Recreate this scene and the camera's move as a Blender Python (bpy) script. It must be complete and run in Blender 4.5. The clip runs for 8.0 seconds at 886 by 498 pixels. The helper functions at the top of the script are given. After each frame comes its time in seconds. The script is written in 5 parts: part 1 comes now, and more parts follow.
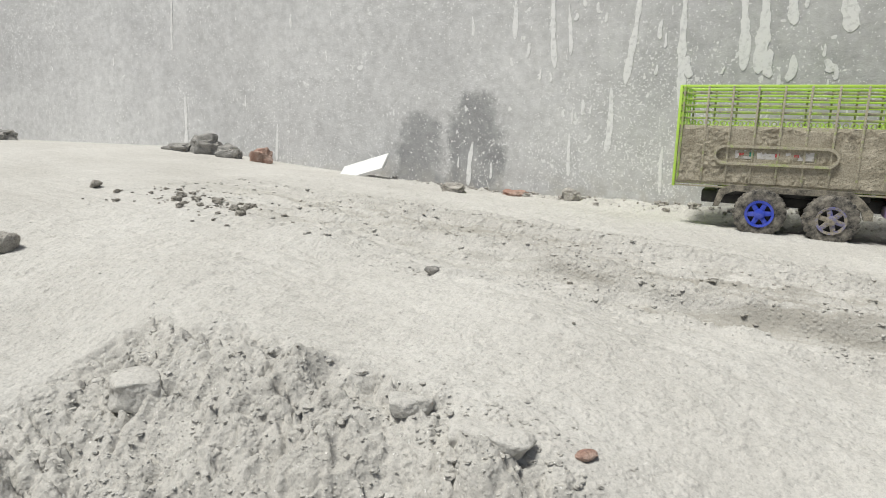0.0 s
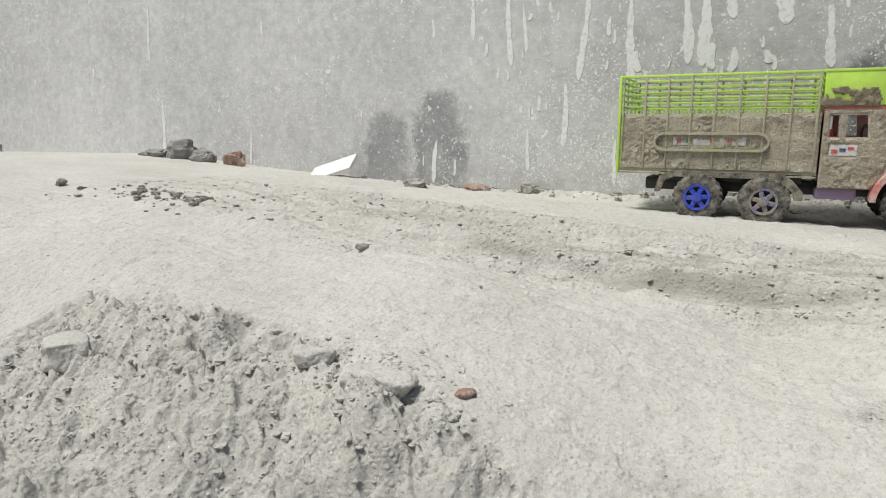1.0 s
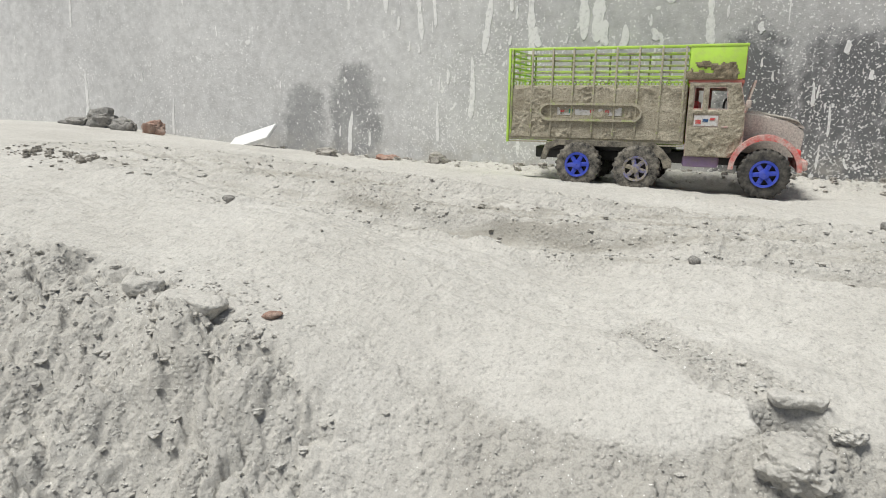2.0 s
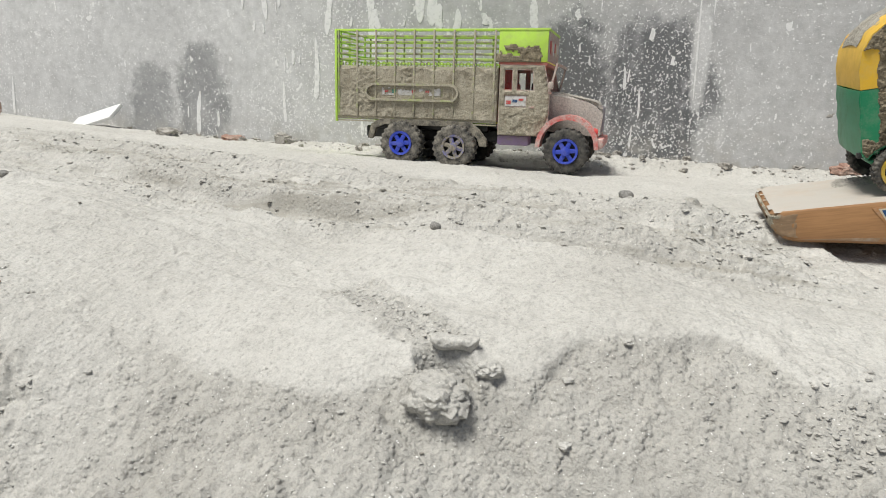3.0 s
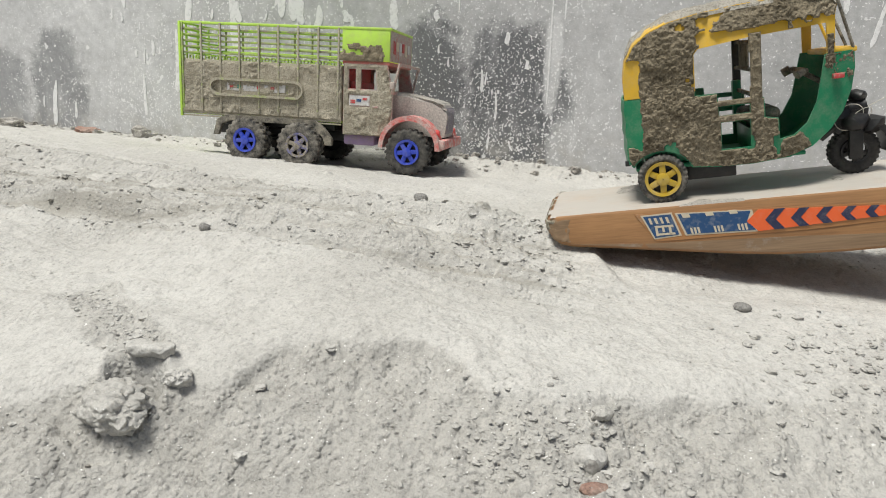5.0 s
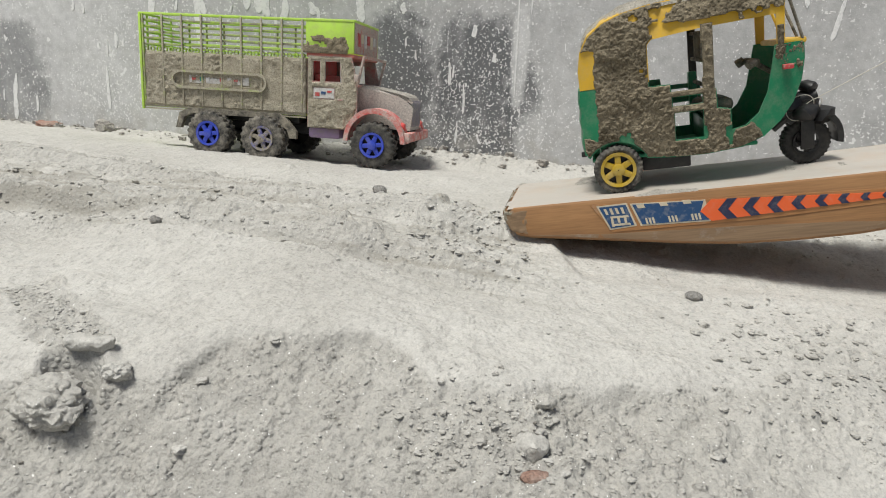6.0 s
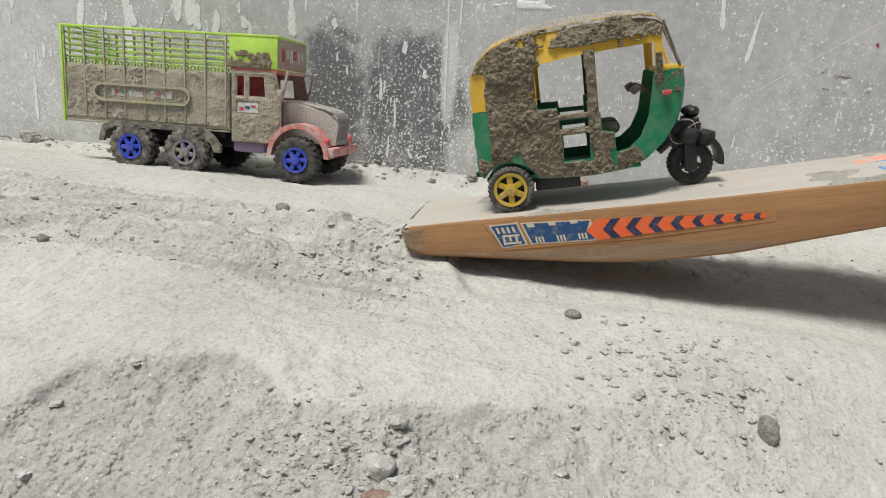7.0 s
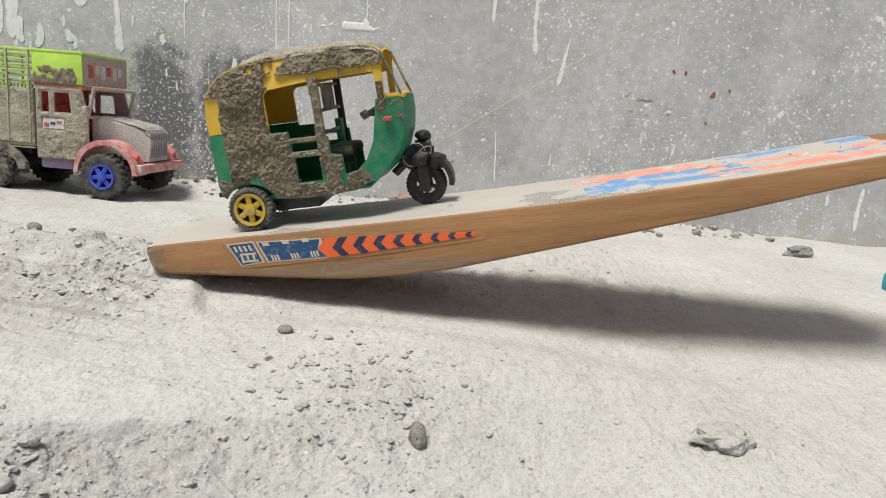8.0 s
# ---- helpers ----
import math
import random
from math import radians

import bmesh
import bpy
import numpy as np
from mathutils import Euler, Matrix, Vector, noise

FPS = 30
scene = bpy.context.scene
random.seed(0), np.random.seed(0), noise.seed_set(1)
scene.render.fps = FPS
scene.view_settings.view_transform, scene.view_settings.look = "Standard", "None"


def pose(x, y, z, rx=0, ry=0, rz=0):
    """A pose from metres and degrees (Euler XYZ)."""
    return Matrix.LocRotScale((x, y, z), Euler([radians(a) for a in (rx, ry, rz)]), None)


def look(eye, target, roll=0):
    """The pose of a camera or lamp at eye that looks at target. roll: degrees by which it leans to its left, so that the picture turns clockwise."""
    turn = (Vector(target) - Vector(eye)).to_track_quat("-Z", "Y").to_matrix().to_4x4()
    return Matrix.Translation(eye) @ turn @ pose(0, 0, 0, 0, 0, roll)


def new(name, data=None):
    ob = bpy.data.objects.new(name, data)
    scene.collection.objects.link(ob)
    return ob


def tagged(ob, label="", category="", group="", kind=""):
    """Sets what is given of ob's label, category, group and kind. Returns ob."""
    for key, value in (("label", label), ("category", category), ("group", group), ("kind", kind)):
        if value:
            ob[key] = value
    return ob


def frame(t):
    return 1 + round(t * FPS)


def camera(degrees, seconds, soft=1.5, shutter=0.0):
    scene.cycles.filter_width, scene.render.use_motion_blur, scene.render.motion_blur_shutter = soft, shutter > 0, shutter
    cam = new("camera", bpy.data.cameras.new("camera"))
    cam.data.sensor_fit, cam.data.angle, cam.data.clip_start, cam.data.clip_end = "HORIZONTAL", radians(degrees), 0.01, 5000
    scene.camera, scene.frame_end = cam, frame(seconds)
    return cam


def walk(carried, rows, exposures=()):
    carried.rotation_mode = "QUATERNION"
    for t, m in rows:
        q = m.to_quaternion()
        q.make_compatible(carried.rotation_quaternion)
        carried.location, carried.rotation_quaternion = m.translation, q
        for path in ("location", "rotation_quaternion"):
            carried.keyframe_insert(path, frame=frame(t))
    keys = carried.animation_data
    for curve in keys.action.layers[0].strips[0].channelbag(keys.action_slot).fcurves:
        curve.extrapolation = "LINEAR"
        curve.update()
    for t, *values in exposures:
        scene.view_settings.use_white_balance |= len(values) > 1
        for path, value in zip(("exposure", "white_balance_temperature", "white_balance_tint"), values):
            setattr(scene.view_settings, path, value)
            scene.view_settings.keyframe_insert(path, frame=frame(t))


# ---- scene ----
cam = camera(68.2, 8.0, 1.0)
METRES, EYE, TILT, LEAN, TURN = 0.6, 0.12, -11.58, -0.76, 26.58
EXPOSURE = -0.11
ROWS = [
    (0.0, 0.0, 0.0, 0.0, 0.0, 0.0, -0.0),
    (0.5, 0.0467, -0.0188, -0.018, -0.16, 0.84, 0.69),
    (1.0, 0.0898, -0.0476, -0.0439, 0.1, 1.0, 1.2),
    (2.5, 0.311, -0.1428, -0.1078, -6.24, -1.19, 0.89),
    (3.0, 0.4043, -0.1644, -0.1155, -9.9, -1.63, 1.65),
    (3.5, 0.4768, -0.1764, -0.1132, -11.99, -1.96, 2.17),
    (4.0, 0.5276, -0.1845, -0.1125, -13.4, -1.88, 1.83),
    (4.5, 0.5635, -0.1933, -0.1109, -14.21, -1.83, 1.29),
    (6.0, 0.6163, -0.2027, -0.119, -16.68, -2.41, 1.31),
    (6.5, 0.6325, -0.2105, -0.1164, -17.5, -2.4, 1.57),
    (7.0, 0.6933, -0.2399, -0.1095, -19.42, -1.71, 1.16),
    (7.5, 0.7882, -0.2962, -0.104, -22.78, -1.58, 1.79),
    (8.0, 0.8993, -0.3616, -0.1055, -24.98, -0.95, 1.53),
]
walk(cam, [(t, pose(0, 0, EYE, TILT, LEAN, TURN) @ pose(METRES * x, METRES * y, METRES * z, 90 + pitch, roll, yaw)) for t, x, y, z, yaw, pitch, roll in ROWS],
     [(t, EXPOSURE + stops, 6420, 7) for t, stops in ((0.0, -0.06), (1.0, -0.14), (2.5, -0.05), (4.5, -0.02), (6.0, -0.15), (6.5, -0.2), (7.2, -0.12), (8.0, -0.03))])


# ---- light ----
world = bpy.data.worlds.new("sky")
scene.world = world
world.use_nodes = True
wn, wl = world.node_tree.nodes, world.node_tree.links
sky = wn.new("ShaderNodeTexSky")
sky.sky_type = "NISHITA"
sky.sun_disc = False
sky.sun_elevation, sky.sun_rotation = radians(65.9), radians(-144)
sky.air_density, sky.dust_density = 1.0, 4.0
wn["Background"].inputs["Strength"].default_value = 0.062
wl.new(sky.outputs["Color"], wn["Background"].inputs["Color"])
sun = new("sun", bpy.data.lights.new("sun", "SUN"))
sun.data.energy, sun.data.angle, sun.data.color = 4.3, radians(19), (1.0, 0.965, 0.91)
sun.matrix_world = look((-0.42, -0.58, 1.6), (0, 0, 0))


# ---- materials ----
class Nodes:
    """A node material put together step by step."""

    def __init__(self, name, rough=0.8, metal=0.0):
        self.mat = bpy.data.materials.new(name)
        self.mat.use_nodes = True
        self.t = self.mat.node_tree
        self.b = self.t.nodes["Principled BSDF"]
        self.b.inputs["Roughness"].default_value = rough
        self.b.inputs["Metallic"].default_value = metal
        self.co = self.t.nodes.new("ShaderNodeTexCoord").outputs["Object"]

    def put(self, a, b):
        self.t.links.new(a, b)

    def noise(self, scale, detail=4.0, rough=0.6, stretch=None, dist=0.0):
        n = self.t.nodes.new("ShaderNodeTexNoise")
        n.inputs["Scale"].default_value, n.inputs["Detail"].default_value = scale, detail
        n.inputs["Roughness"].default_value, n.inputs["Distortion"].default_value = rough, dist
        co = self.co
        if stretch:
            m = self.t.nodes.new("ShaderNodeMapping")
            m.inputs["Scale"].default_value = stretch
            self.put(co, m.inputs["Vector"])
            co = m.outputs["Vector"]
        self.put(co, n.inputs["Vector"])
        return n.outputs["Fac"]

    def cells(self, scale):
        n = self.t.nodes.new("ShaderNodeTexVoronoi")
        n.inputs["Scale"].default_value = scale
        self.put(self.co, n.inputs["Vector"])
        return n.outputs["Distance"]

    def ramp(self, value, *stops):
        n = self.t.nodes.new("ShaderNodeValToRGB")
        e = n.color_ramp.elements
        while len(e) < len(stops):
            e.new(0.5)
        for k, (p, c) in zip(e, stops):
            k.position = p
            k.color = (c, c, c, 1) if isinstance(c, (int, float)) else (*c, 1)
        self.put(value, n.inputs["Fac"])
        return n.outputs["Color"]

    def mix(self, fac, a, b, kind="MIX"):
        n = self.t.nodes.new("ShaderNodeMix")
        n.data_type, n.blend_type = "RGBA", kind
        for socket, v in ((n.inputs[0], fac), (n.inputs[6], a), (n.inputs[7], b)):
            if hasattr(v, "is_output"):
                self.put(v, socket)
            elif isinstance(v, (int, float)):
                socket.default_value = v
            else:
                socket.default_value = (*v, 1)
        return n.outputs[2]

    def maths(self, op, a, b=0.0, clamp=False):
        n = self.t.nodes.new("ShaderNodeMath")
        n.operation, n.use_clamp = op, clamp
        for socket, v in ((n.inputs[0], a), (n.inputs[1], b)):
            if isinstance(v, (int, float)):
                socket.default_value = v
            else:
                self.put(v, socket)
        return n.outputs[0]

    def xyz(self):
        n = self.t.nodes.new("ShaderNodeSeparateXYZ")
        self.put(self.co, n.inputs[0])
        return n.outputs

    def color(self, c):
        if hasattr(c, "is_output"):
            self.put(c, self.b.inputs["Base Color"])
        else:
            self.b.inputs["Base Color"].default_value = (*c, 1)
        return self

    def rough(self, v):
        self.put(v, self.b.inputs["Roughness"])
        return self

    def bump(self, value, strength=0.5, dist=0.001, gain=None):
        n = self.t.nodes.new("ShaderNodeBump")
        n.inputs["Strength"].default_value, n.inputs["Distance"].default_value = strength, dist
        self.put(value, n.inputs["Height"])
        if gain:
            self.put(gain, n.inputs["Strength"])
        old = self.b.inputs["Normal"].links
        if old:
            self.put(old[0].from_socket, n.inputs["Normal"])
        self.put(n.outputs["Normal"], self.b.inputs["Normal"])
        return self


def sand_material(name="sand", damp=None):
    """Dry pale crust, coarser where broken; shade as well as damp there goes into its colour; damp fixes one state."""
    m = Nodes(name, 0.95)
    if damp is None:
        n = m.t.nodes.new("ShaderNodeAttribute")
        n.attribute_name = "damp_shade"
        shade_mix = m.maths("MULTIPLY", n.outputs["Fac"], m.ramp(m.noise(38, 5, 0.65), (0.30, 0.55), (0.55, 1.0)), True)
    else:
        shade_mix = m.ramp(m.noise(60, 4, 0.6), (0.3, damp * 0.7), (0.7, damp))
    grit = m.noise(1100, 2, 0.6)
    fine = m.noise(430, 4, 0.72)
    mid = m.noise(120, 5, 0.7)
    wide = m.noise(9, 5, 0.62)
    grains = m.cells(330)
    dry = m.ramp(wide, (0.3, (0.455, 0.442, 0.410)), (0.7, (0.545, 0.534, 0.502)))
    # darker tone standing for shade as well as damp in broken sand
    shaded_tone = m.ramp(m.noise(24, 5, 0.65), (0.3, (0.350, 0.337, 0.305)), (0.7, (0.43, 0.416, 0.382)))
    c = m.mix(shade_mix, dry, shaded_tone)
    c = m.mix(1.0, c, m.ramp(mid, (0.28, 0.84), (0.5, 1.0), (0.75, 1.04)), "MULTIPLY")
    c = m.mix(1.0, c, m.ramp(fine, (0.30, 0.72), (0.47, 1.0), (0.72, 1.08)), "MULTIPLY")
    c = m.mix(1.0, c, m.ramp(grit, (0.30, 0.86), (0.5, 1.0), (0.7, 1.06)), "MULTIPLY")
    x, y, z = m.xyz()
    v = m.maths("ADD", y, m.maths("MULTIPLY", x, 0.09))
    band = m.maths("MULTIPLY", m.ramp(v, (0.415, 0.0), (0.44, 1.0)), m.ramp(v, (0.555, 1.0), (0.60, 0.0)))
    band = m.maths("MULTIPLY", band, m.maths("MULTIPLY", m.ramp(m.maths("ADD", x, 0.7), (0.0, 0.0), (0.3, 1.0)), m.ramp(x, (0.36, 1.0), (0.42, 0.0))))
    # dark lines of shade between the rut ridges, put into the colour
    rut_shade = m.maths("MULTIPLY", band, m.ramp(m.noise(1.0, 6, 0.68, (5, 85, 30), 0.3), (0.49, 0.0), (0.62, 0.62)))
    c = m.mix(rut_shade, c, (0.29, 0.275, 0.235))
    spark = m.ramp(m.noise(620, 1, 0.5), (0.735, 0.0), (0.75, 1.0))
    c = m.mix(m.maths("MULTIPLY", spark, m.maths("ADD", 0.25, shade_mix, True)), c, (0.86, 0.86, 0.84))
    m.color(c)
    coarse = m.ramp(shade_mix, (0.0, 0.46), (0.6, 0.85))
    m.bump(mid, 0.3, 0.0022).bump(fine, 0.65, 0.0015, coarse)
    m.bump(m.maths("MULTIPLY", m.ramp(grains, (0.15, 1.0), (0.55, 0.0)), m.ramp(m.noise(70, 3, 0.6), (0.42, 0.15), (0.62, 1.0))), 0.7, 0.0012, coarse)
    m.bump(grit, 0.35, 0.0004)
    return m.mat


def mud_material(name="dried_mud", a=(0.135, 0.110, 0.070), b=(0.36, 0.308, 0.215)):
    m = Nodes(name, 0.95)
    c = m.ramp(m.noise(60, 5, 0.65), (0.3, a), (0.68, b))
    c = m.mix(1.0, c, m.ramp(m.noise(700, 3, 0.7), (0.3, 0.55), (0.5, 1.0), (0.75, 1.2)), "MULTIPLY")
    m.color(c).bump(m.noise(420, 5, 0.75), 1.0, 0.0022)
    return m.mat


def wall_material(patches):
    """Grey cement render with damp dark patches, paler bloom and specks of lime wash."""
    m = Nodes("cement_render", 0.75)
    x, y, z = m.xyz()
    c = m.ramp(m.noise(3.0, 6, 0.62), (0.3, (0.47, 0.47, 0.472)), (0.5, (0.565, 0.565, 0.563)), (0.72, (0.66, 0.66, 0.655)))
    c = m.mix(0.6, c, m.ramp(m.noise(2.0, 5, 0.6, (1, 1, 0.25)), (0.35, 0.75), (0.65, 1.12)), "MULTIPLY")
    c = m.mix(0.35, c, m.ramp(m.noise(45, 6, 0.7), (0.3, 0.6), (0.7, 1.2)), "MULTIPLY")
    # uneven light along the wall put into its colour: paler left, darker right
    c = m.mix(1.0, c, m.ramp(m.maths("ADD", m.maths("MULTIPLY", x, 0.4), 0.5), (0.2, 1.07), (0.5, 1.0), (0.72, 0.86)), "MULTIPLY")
    edge = m.maths("ADD", m.maths("MULTIPLY", m.noise(22, 6, 0.7), 0.6), m.maths("MULTIPLY", m.noise(75, 5, 0.75), 0.4))
    for cx, cz, rx, rz, deep in patches:
        u = m.maths("DIVIDE", m.maths("SUBTRACT", x, cx), rx)
        v = m.maths("DIVIDE", m.maths("SUBTRACT", z, cz), rz)
        d = m.maths("ADD", m.maths("POWER", m.maths("ABSOLUTE", u), 2.4), m.maths("POWER", m.maths("ABSOLUTE", v), 4.0))
        d = m.maths("ADD", d, m.maths("MULTIPLY", m.maths("SUBTRACT", edge, 0.5), 3.6))
        k = m.ramp(d, (0.45, abs(deep)), (1.15, 0.0))
        c = m.mix(k, c, (0.115, 0.119, 0.125) if deep > 0 else (0.66, 0.66, 0.655))
    c = m.mix(0.3, c, m.ramp(m.noise(90, 4, 0.7), (0.3, 0.72), (0.7, 1.2)), "MULTIPLY")
    bloom = m.ramp(m.noise(7, 6, 0.7, (1, 1, 0.6)), (0.54, 0.0), (0.74, 0.55))
    c = m.mix(bloom, c, (0.70, 0.70, 0.695))
    thick = m.maths("MULTIPLY", m.maths("SUBTRACT", m.noise(7, 3, 0.6), 0.5), 0.22)
    fine = thick
    for cx, most in ((0.235, 0.065), (-0.20, 0.045)):
        u = m.maths("DIVIDE", m.maths("SUBTRACT", x, cx), 0.15)
        fine = m.maths("ADD", fine, m.maths("MULTIPLY", m.maths("MULTIPLY", m.ramp(m.maths("MULTIPLY", u, u), (0.5, 1.0), (1.0, 0.0)), m.ramp(z, (0.05, 1.0), (0.26, 0.3))), most))
    for scale, at in ((330, 0.655), (210, 0.67), (85, 0.71)):
        k = m.ramp(m.maths("ADD", m.noise(scale, 2, 0.5, None, 0.2), fine if scale > 300 else thick), (at, 0.0), (at + 0.02, 0.85))
        c = m.mix(k, c, (0.80, 0.80, 0.79))
    low = m.maths("MULTIPLY", m.ramp(z, (0.0, 1.0), (0.05, 0.0)), m.ramp(m.noise(30, 4, 0.6), (0.45, 0.0), (0.6, 0.8)))
    c = m.mix(low, c, (0.42, 0.405, 0.375))
    m.color(c).rough(m.ramp(m.noise(14, 4), (0.3, 0.6), (0.7, 0.9)))
    m.bump(m.noise(35, 6, 0.65), 0.35, 0.004).bump(m.noise(260, 4, 0.7), 0.4, 0.001)
    return m.mat


def plastic(name, col, dust=0.35, rough=0.38, mud=(0.40, 0.37, 0.30), cover=0.0):
    """Coloured toy plastic under patchy dust."""
    m = Nodes(name, rough)
    c = m.mix(0.25, col, m.ramp(m.noise(40, 4), (0.3, 0.6), (0.7, 1.3)), "MULTIPLY")
    k = m.maths("MULTIPLY", m.ramp(m.noise(95, 6, 0.72), (0.45 - cover, 0.05), (0.70 - cover, 1.0)), dust, True)
    c = m.mix(k, c, m.mix(1.0, mud, m.ramp(m.noise(600, 3, 0.7), (0.3, 0.6), (0.7, 1.2)), "MULTIPLY"))
    m.color(c).rough(m.ramp(k, (0.0, rough), (0.6, 0.9)))
    m.bump(m.noise(500, 3), 0.15, 0.0004)
    return m.mat


def wood_material(name, a, b, dust=0.0):
    m = Nodes(name, 0.55)
    grain = m.noise(60, 6, 0.65, (0.12, 1.6, 1.6), 0.6)
    c = m.ramp(grain, (0.25, a), (0.5, tuple((p + q) / 2 for p, q in zip(a, b))), (0.75, b))
    c = m.mix(0.5, c, m.ramp(m.noise(9, 5, 0.65), (0.3, 0.7), (0.7, 1.15)), "MULTIPLY")
    c = m.mix(0.5, c, m.ramp(m.noise(900, 2, 0.6, (0.05, 1, 1)), (0.35, 0.7), (0.6, 1.05)), "MULTIPLY")
    if dust:
        k = m.ramp(m.noise(26, 7, 0.72), (0.62 - 0.5 * dust, 0.0), (0.85 - 0.35 * dust, 1.0))
        c = m.mix(m.maths("MULTIPLY", k, 0.85), c, (0.46, 0.44, 0.405))
    m.color(c).rough(m.ramp(grain, (0.3, 0.5), (0.7, 0.75)))
    m.bump(grain, 0.25, 0.0006)
    return m.mat


def plain(name, col, rough=0.6, wear=0.25, worn=(0.45, 0.43, 0.38), scale=130):
    m = Nodes(name, rough)
    k = m.maths("MULTIPLY", m.ramp(m.noise(scale, 5, 0.7), (0.5, 0.0), (0.68, 1.0)), wear)
    m.color(m.mix(k, col, worn)).bump(m.noise(300, 3), 0.2, 0.0004)
    return m.mat


def rubber_material(name, dust):
    m = Nodes(name, 0.8)
    k = m.maths("MULTIPLY", m.ramp(m.noise(120, 6, 0.72), (0.38, 0.0), (0.66, 1.0)), dust)
    m.color(m.mix(k, (0.022, 0.022, 0.022), (0.36, 0.33, 0.275))).bump(m.noise(600, 3), 0.3, 0.0005)
    return m.mat


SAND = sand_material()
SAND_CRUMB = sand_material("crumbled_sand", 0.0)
# darker copy of the sand, shade on clods and crumbs in its colour
SAND_SHADED = sand_material("shaded_sand", 0.4)
MUD = mud_material()
MUD_PALE = mud_material("pale_mud", (0.27, 0.24, 0.175), (0.53, 0.485, 0.385))
CLOD = mud_material("grey_clod", (0.33, 0.31, 0.28), (0.50, 0.475, 0.435))
CLOD_DARK = mud_material("dark_clod", (0.26, 0.245, 0.215), (0.40, 0.38, 0.34))
STONE = mud_material("dusty_stone", (0.20, 0.20, 0.19), (0.40, 0.385, 0.36))
BRICK = mud_material("broken_brick", (0.33, 0.17, 0.12), (0.50, 0.39, 0.33))
GREEN = plastic("green_plastic", (0.004, 0.20, 0.085), 0.25)
YELLOW = plastic("yellow_plastic", (0.72, 0.44, 0.03), 0.25)
ORANGE = plastic("amber_plastic", (0.75, 0.30, 0.01), 0.1)
BLACK = plastic("black_plastic", (0.012, 0.012, 0.013), 0.12, 0.45, (0.25, 0.235, 0.20))
LIME = plastic("lime_plastic", (0.50, 0.76, 0.10), 0.30)
RED = plastic("red_plastic", (0.62, 0.035, 0.035), 0.55)
PINK = plastic("pink_faded_plastic", (0.55, 0.16, 0.13), 0.85, 0.6)
PURPLE = plastic("mauve_plastic", (0.34, 0.24, 0.42), 0.7, 0.6)
BLUE = plastic("blue_plastic", (0.025, 0.06, 0.50), 0.25)
GOLD = plastic("yellow_wheel_plastic", (0.52, 0.35, 0.018), 0.50)
GREY = plastic("grey_grille_plastic", (0.28, 0.26, 0.30), 0.6, 0.6)
TYRE_CLEAN = rubber_material("black_rubber", 0.10)
TYRE_MUD = rubber_material("muddy_rubber", 0.75)
WHITE = plain("white_lime_wash", (0.80, 0.80, 0.79), 0.85, 0.75, (0.52, 0.52, 0.515), 170)
WILLOW = wood_material("varnished_willow", (0.235, 0.115, 0.046), (0.39, 0.21, 0.088))
WILLOW_TOP = wood_material("dusty_willow", (0.44, 0.33, 0.23), (0.58, 0.47, 0.37), 0.95)
WILLOW_WORN = wood_material("worn_toe_wood", (0.21, 0.13, 0.07), (0.35, 0.24, 0.145), 0.12)
ST_BLUE = plain("blue_sticker", (0.014, 0.066, 0.18), 0.5, 0.35, scale=200)
ST_ORANGE = plain("orange_sticker", (0.80, 0.13, 0.03), 0.45, 0.12, scale=200)
ST_NAVY = plain("navy_sticker", (0.02, 0.025, 0.07), 0.5, 0.15, scale=200)
ST_CREAM = plain("cream_sticker", (0.60, 0.53, 0.40), 0.6, 0.4, scale=200)
WORN_RED = plain("worn_red_print", (0.50, 0.06, 0.06), 0.7, 0.9, (0.36, 0.33, 0.27), 260)
WORN_TEAL = plain("worn_teal_print", (0.02, 0.22, 0.16), 0.7, 0.8, (0.36, 0.33, 0.27), 260)
WORN_WHITE = plain("worn_white_print", (0.62, 0.61, 0.60), 0.7, 0.9, (0.36, 0.33, 0.27), 260)
ST_FADED = plain("faded_coral_print", (0.72, 0.28, 0.20), 0.7, 0.8, (0.62, 0.56, 0.50), 60)
ST_FADEBLUE = plain("faded_blue_print", (0.16, 0.30, 0.52), 0.7, 0.8, (0.60, 0.57, 0.52), 60)

PAINTED_MUD = plastic("lime_under_mud", (0.36, 0.50, 0.08), 1.0, 0.8, (0.42, 0.385, 0.30), 0.22)
SLAT_MUD = plastic("lime_slat_under_mud", (0.40, 0.62, 0.06), 1.0, 0.7, (0.30, 0.275, 0.21), 0.10)
BLUE_MUD = plastic("blue_under_mud", (0.025, 0.06, 0.50), 1.0, 0.7, (0.30, 0.27, 0.215), 0.17)
BLACK_MUD = plastic("black_under_mud", (0.02, 0.02, 0.02), 0.95, 0.8, (0.33, 0.30, 0.24), 0.12)
PINK_MUD = plastic("pink_under_mud", (0.52, 0.16, 0.14), 0.92, 0.75, (0.50, 0.45, 0.40), 0.18)
BONNET = plastic("bonnet_under_dust", (0.50, 0.22, 0.19), 1.0, 0.85, (0.54, 0.50, 0.455), 0.42)
RED_DUST = plastic("red_under_dust", (0.60, 0.05, 0.045), 0.85, 0.6, (0.60, 0.54, 0.49), 0.10)
TYRE_DUSTY = rubber_material("truck_rubber", 0.28)
SANDY = mud_material("sand_dusting", (0.38, 0.355, 0.31), (0.50, 0.475, 0.43))
WILLOW_ST = wood_material("stickered_willow", (0.36, 0.165, 0.06), (0.48, 0.245, 0.095), 0.12)
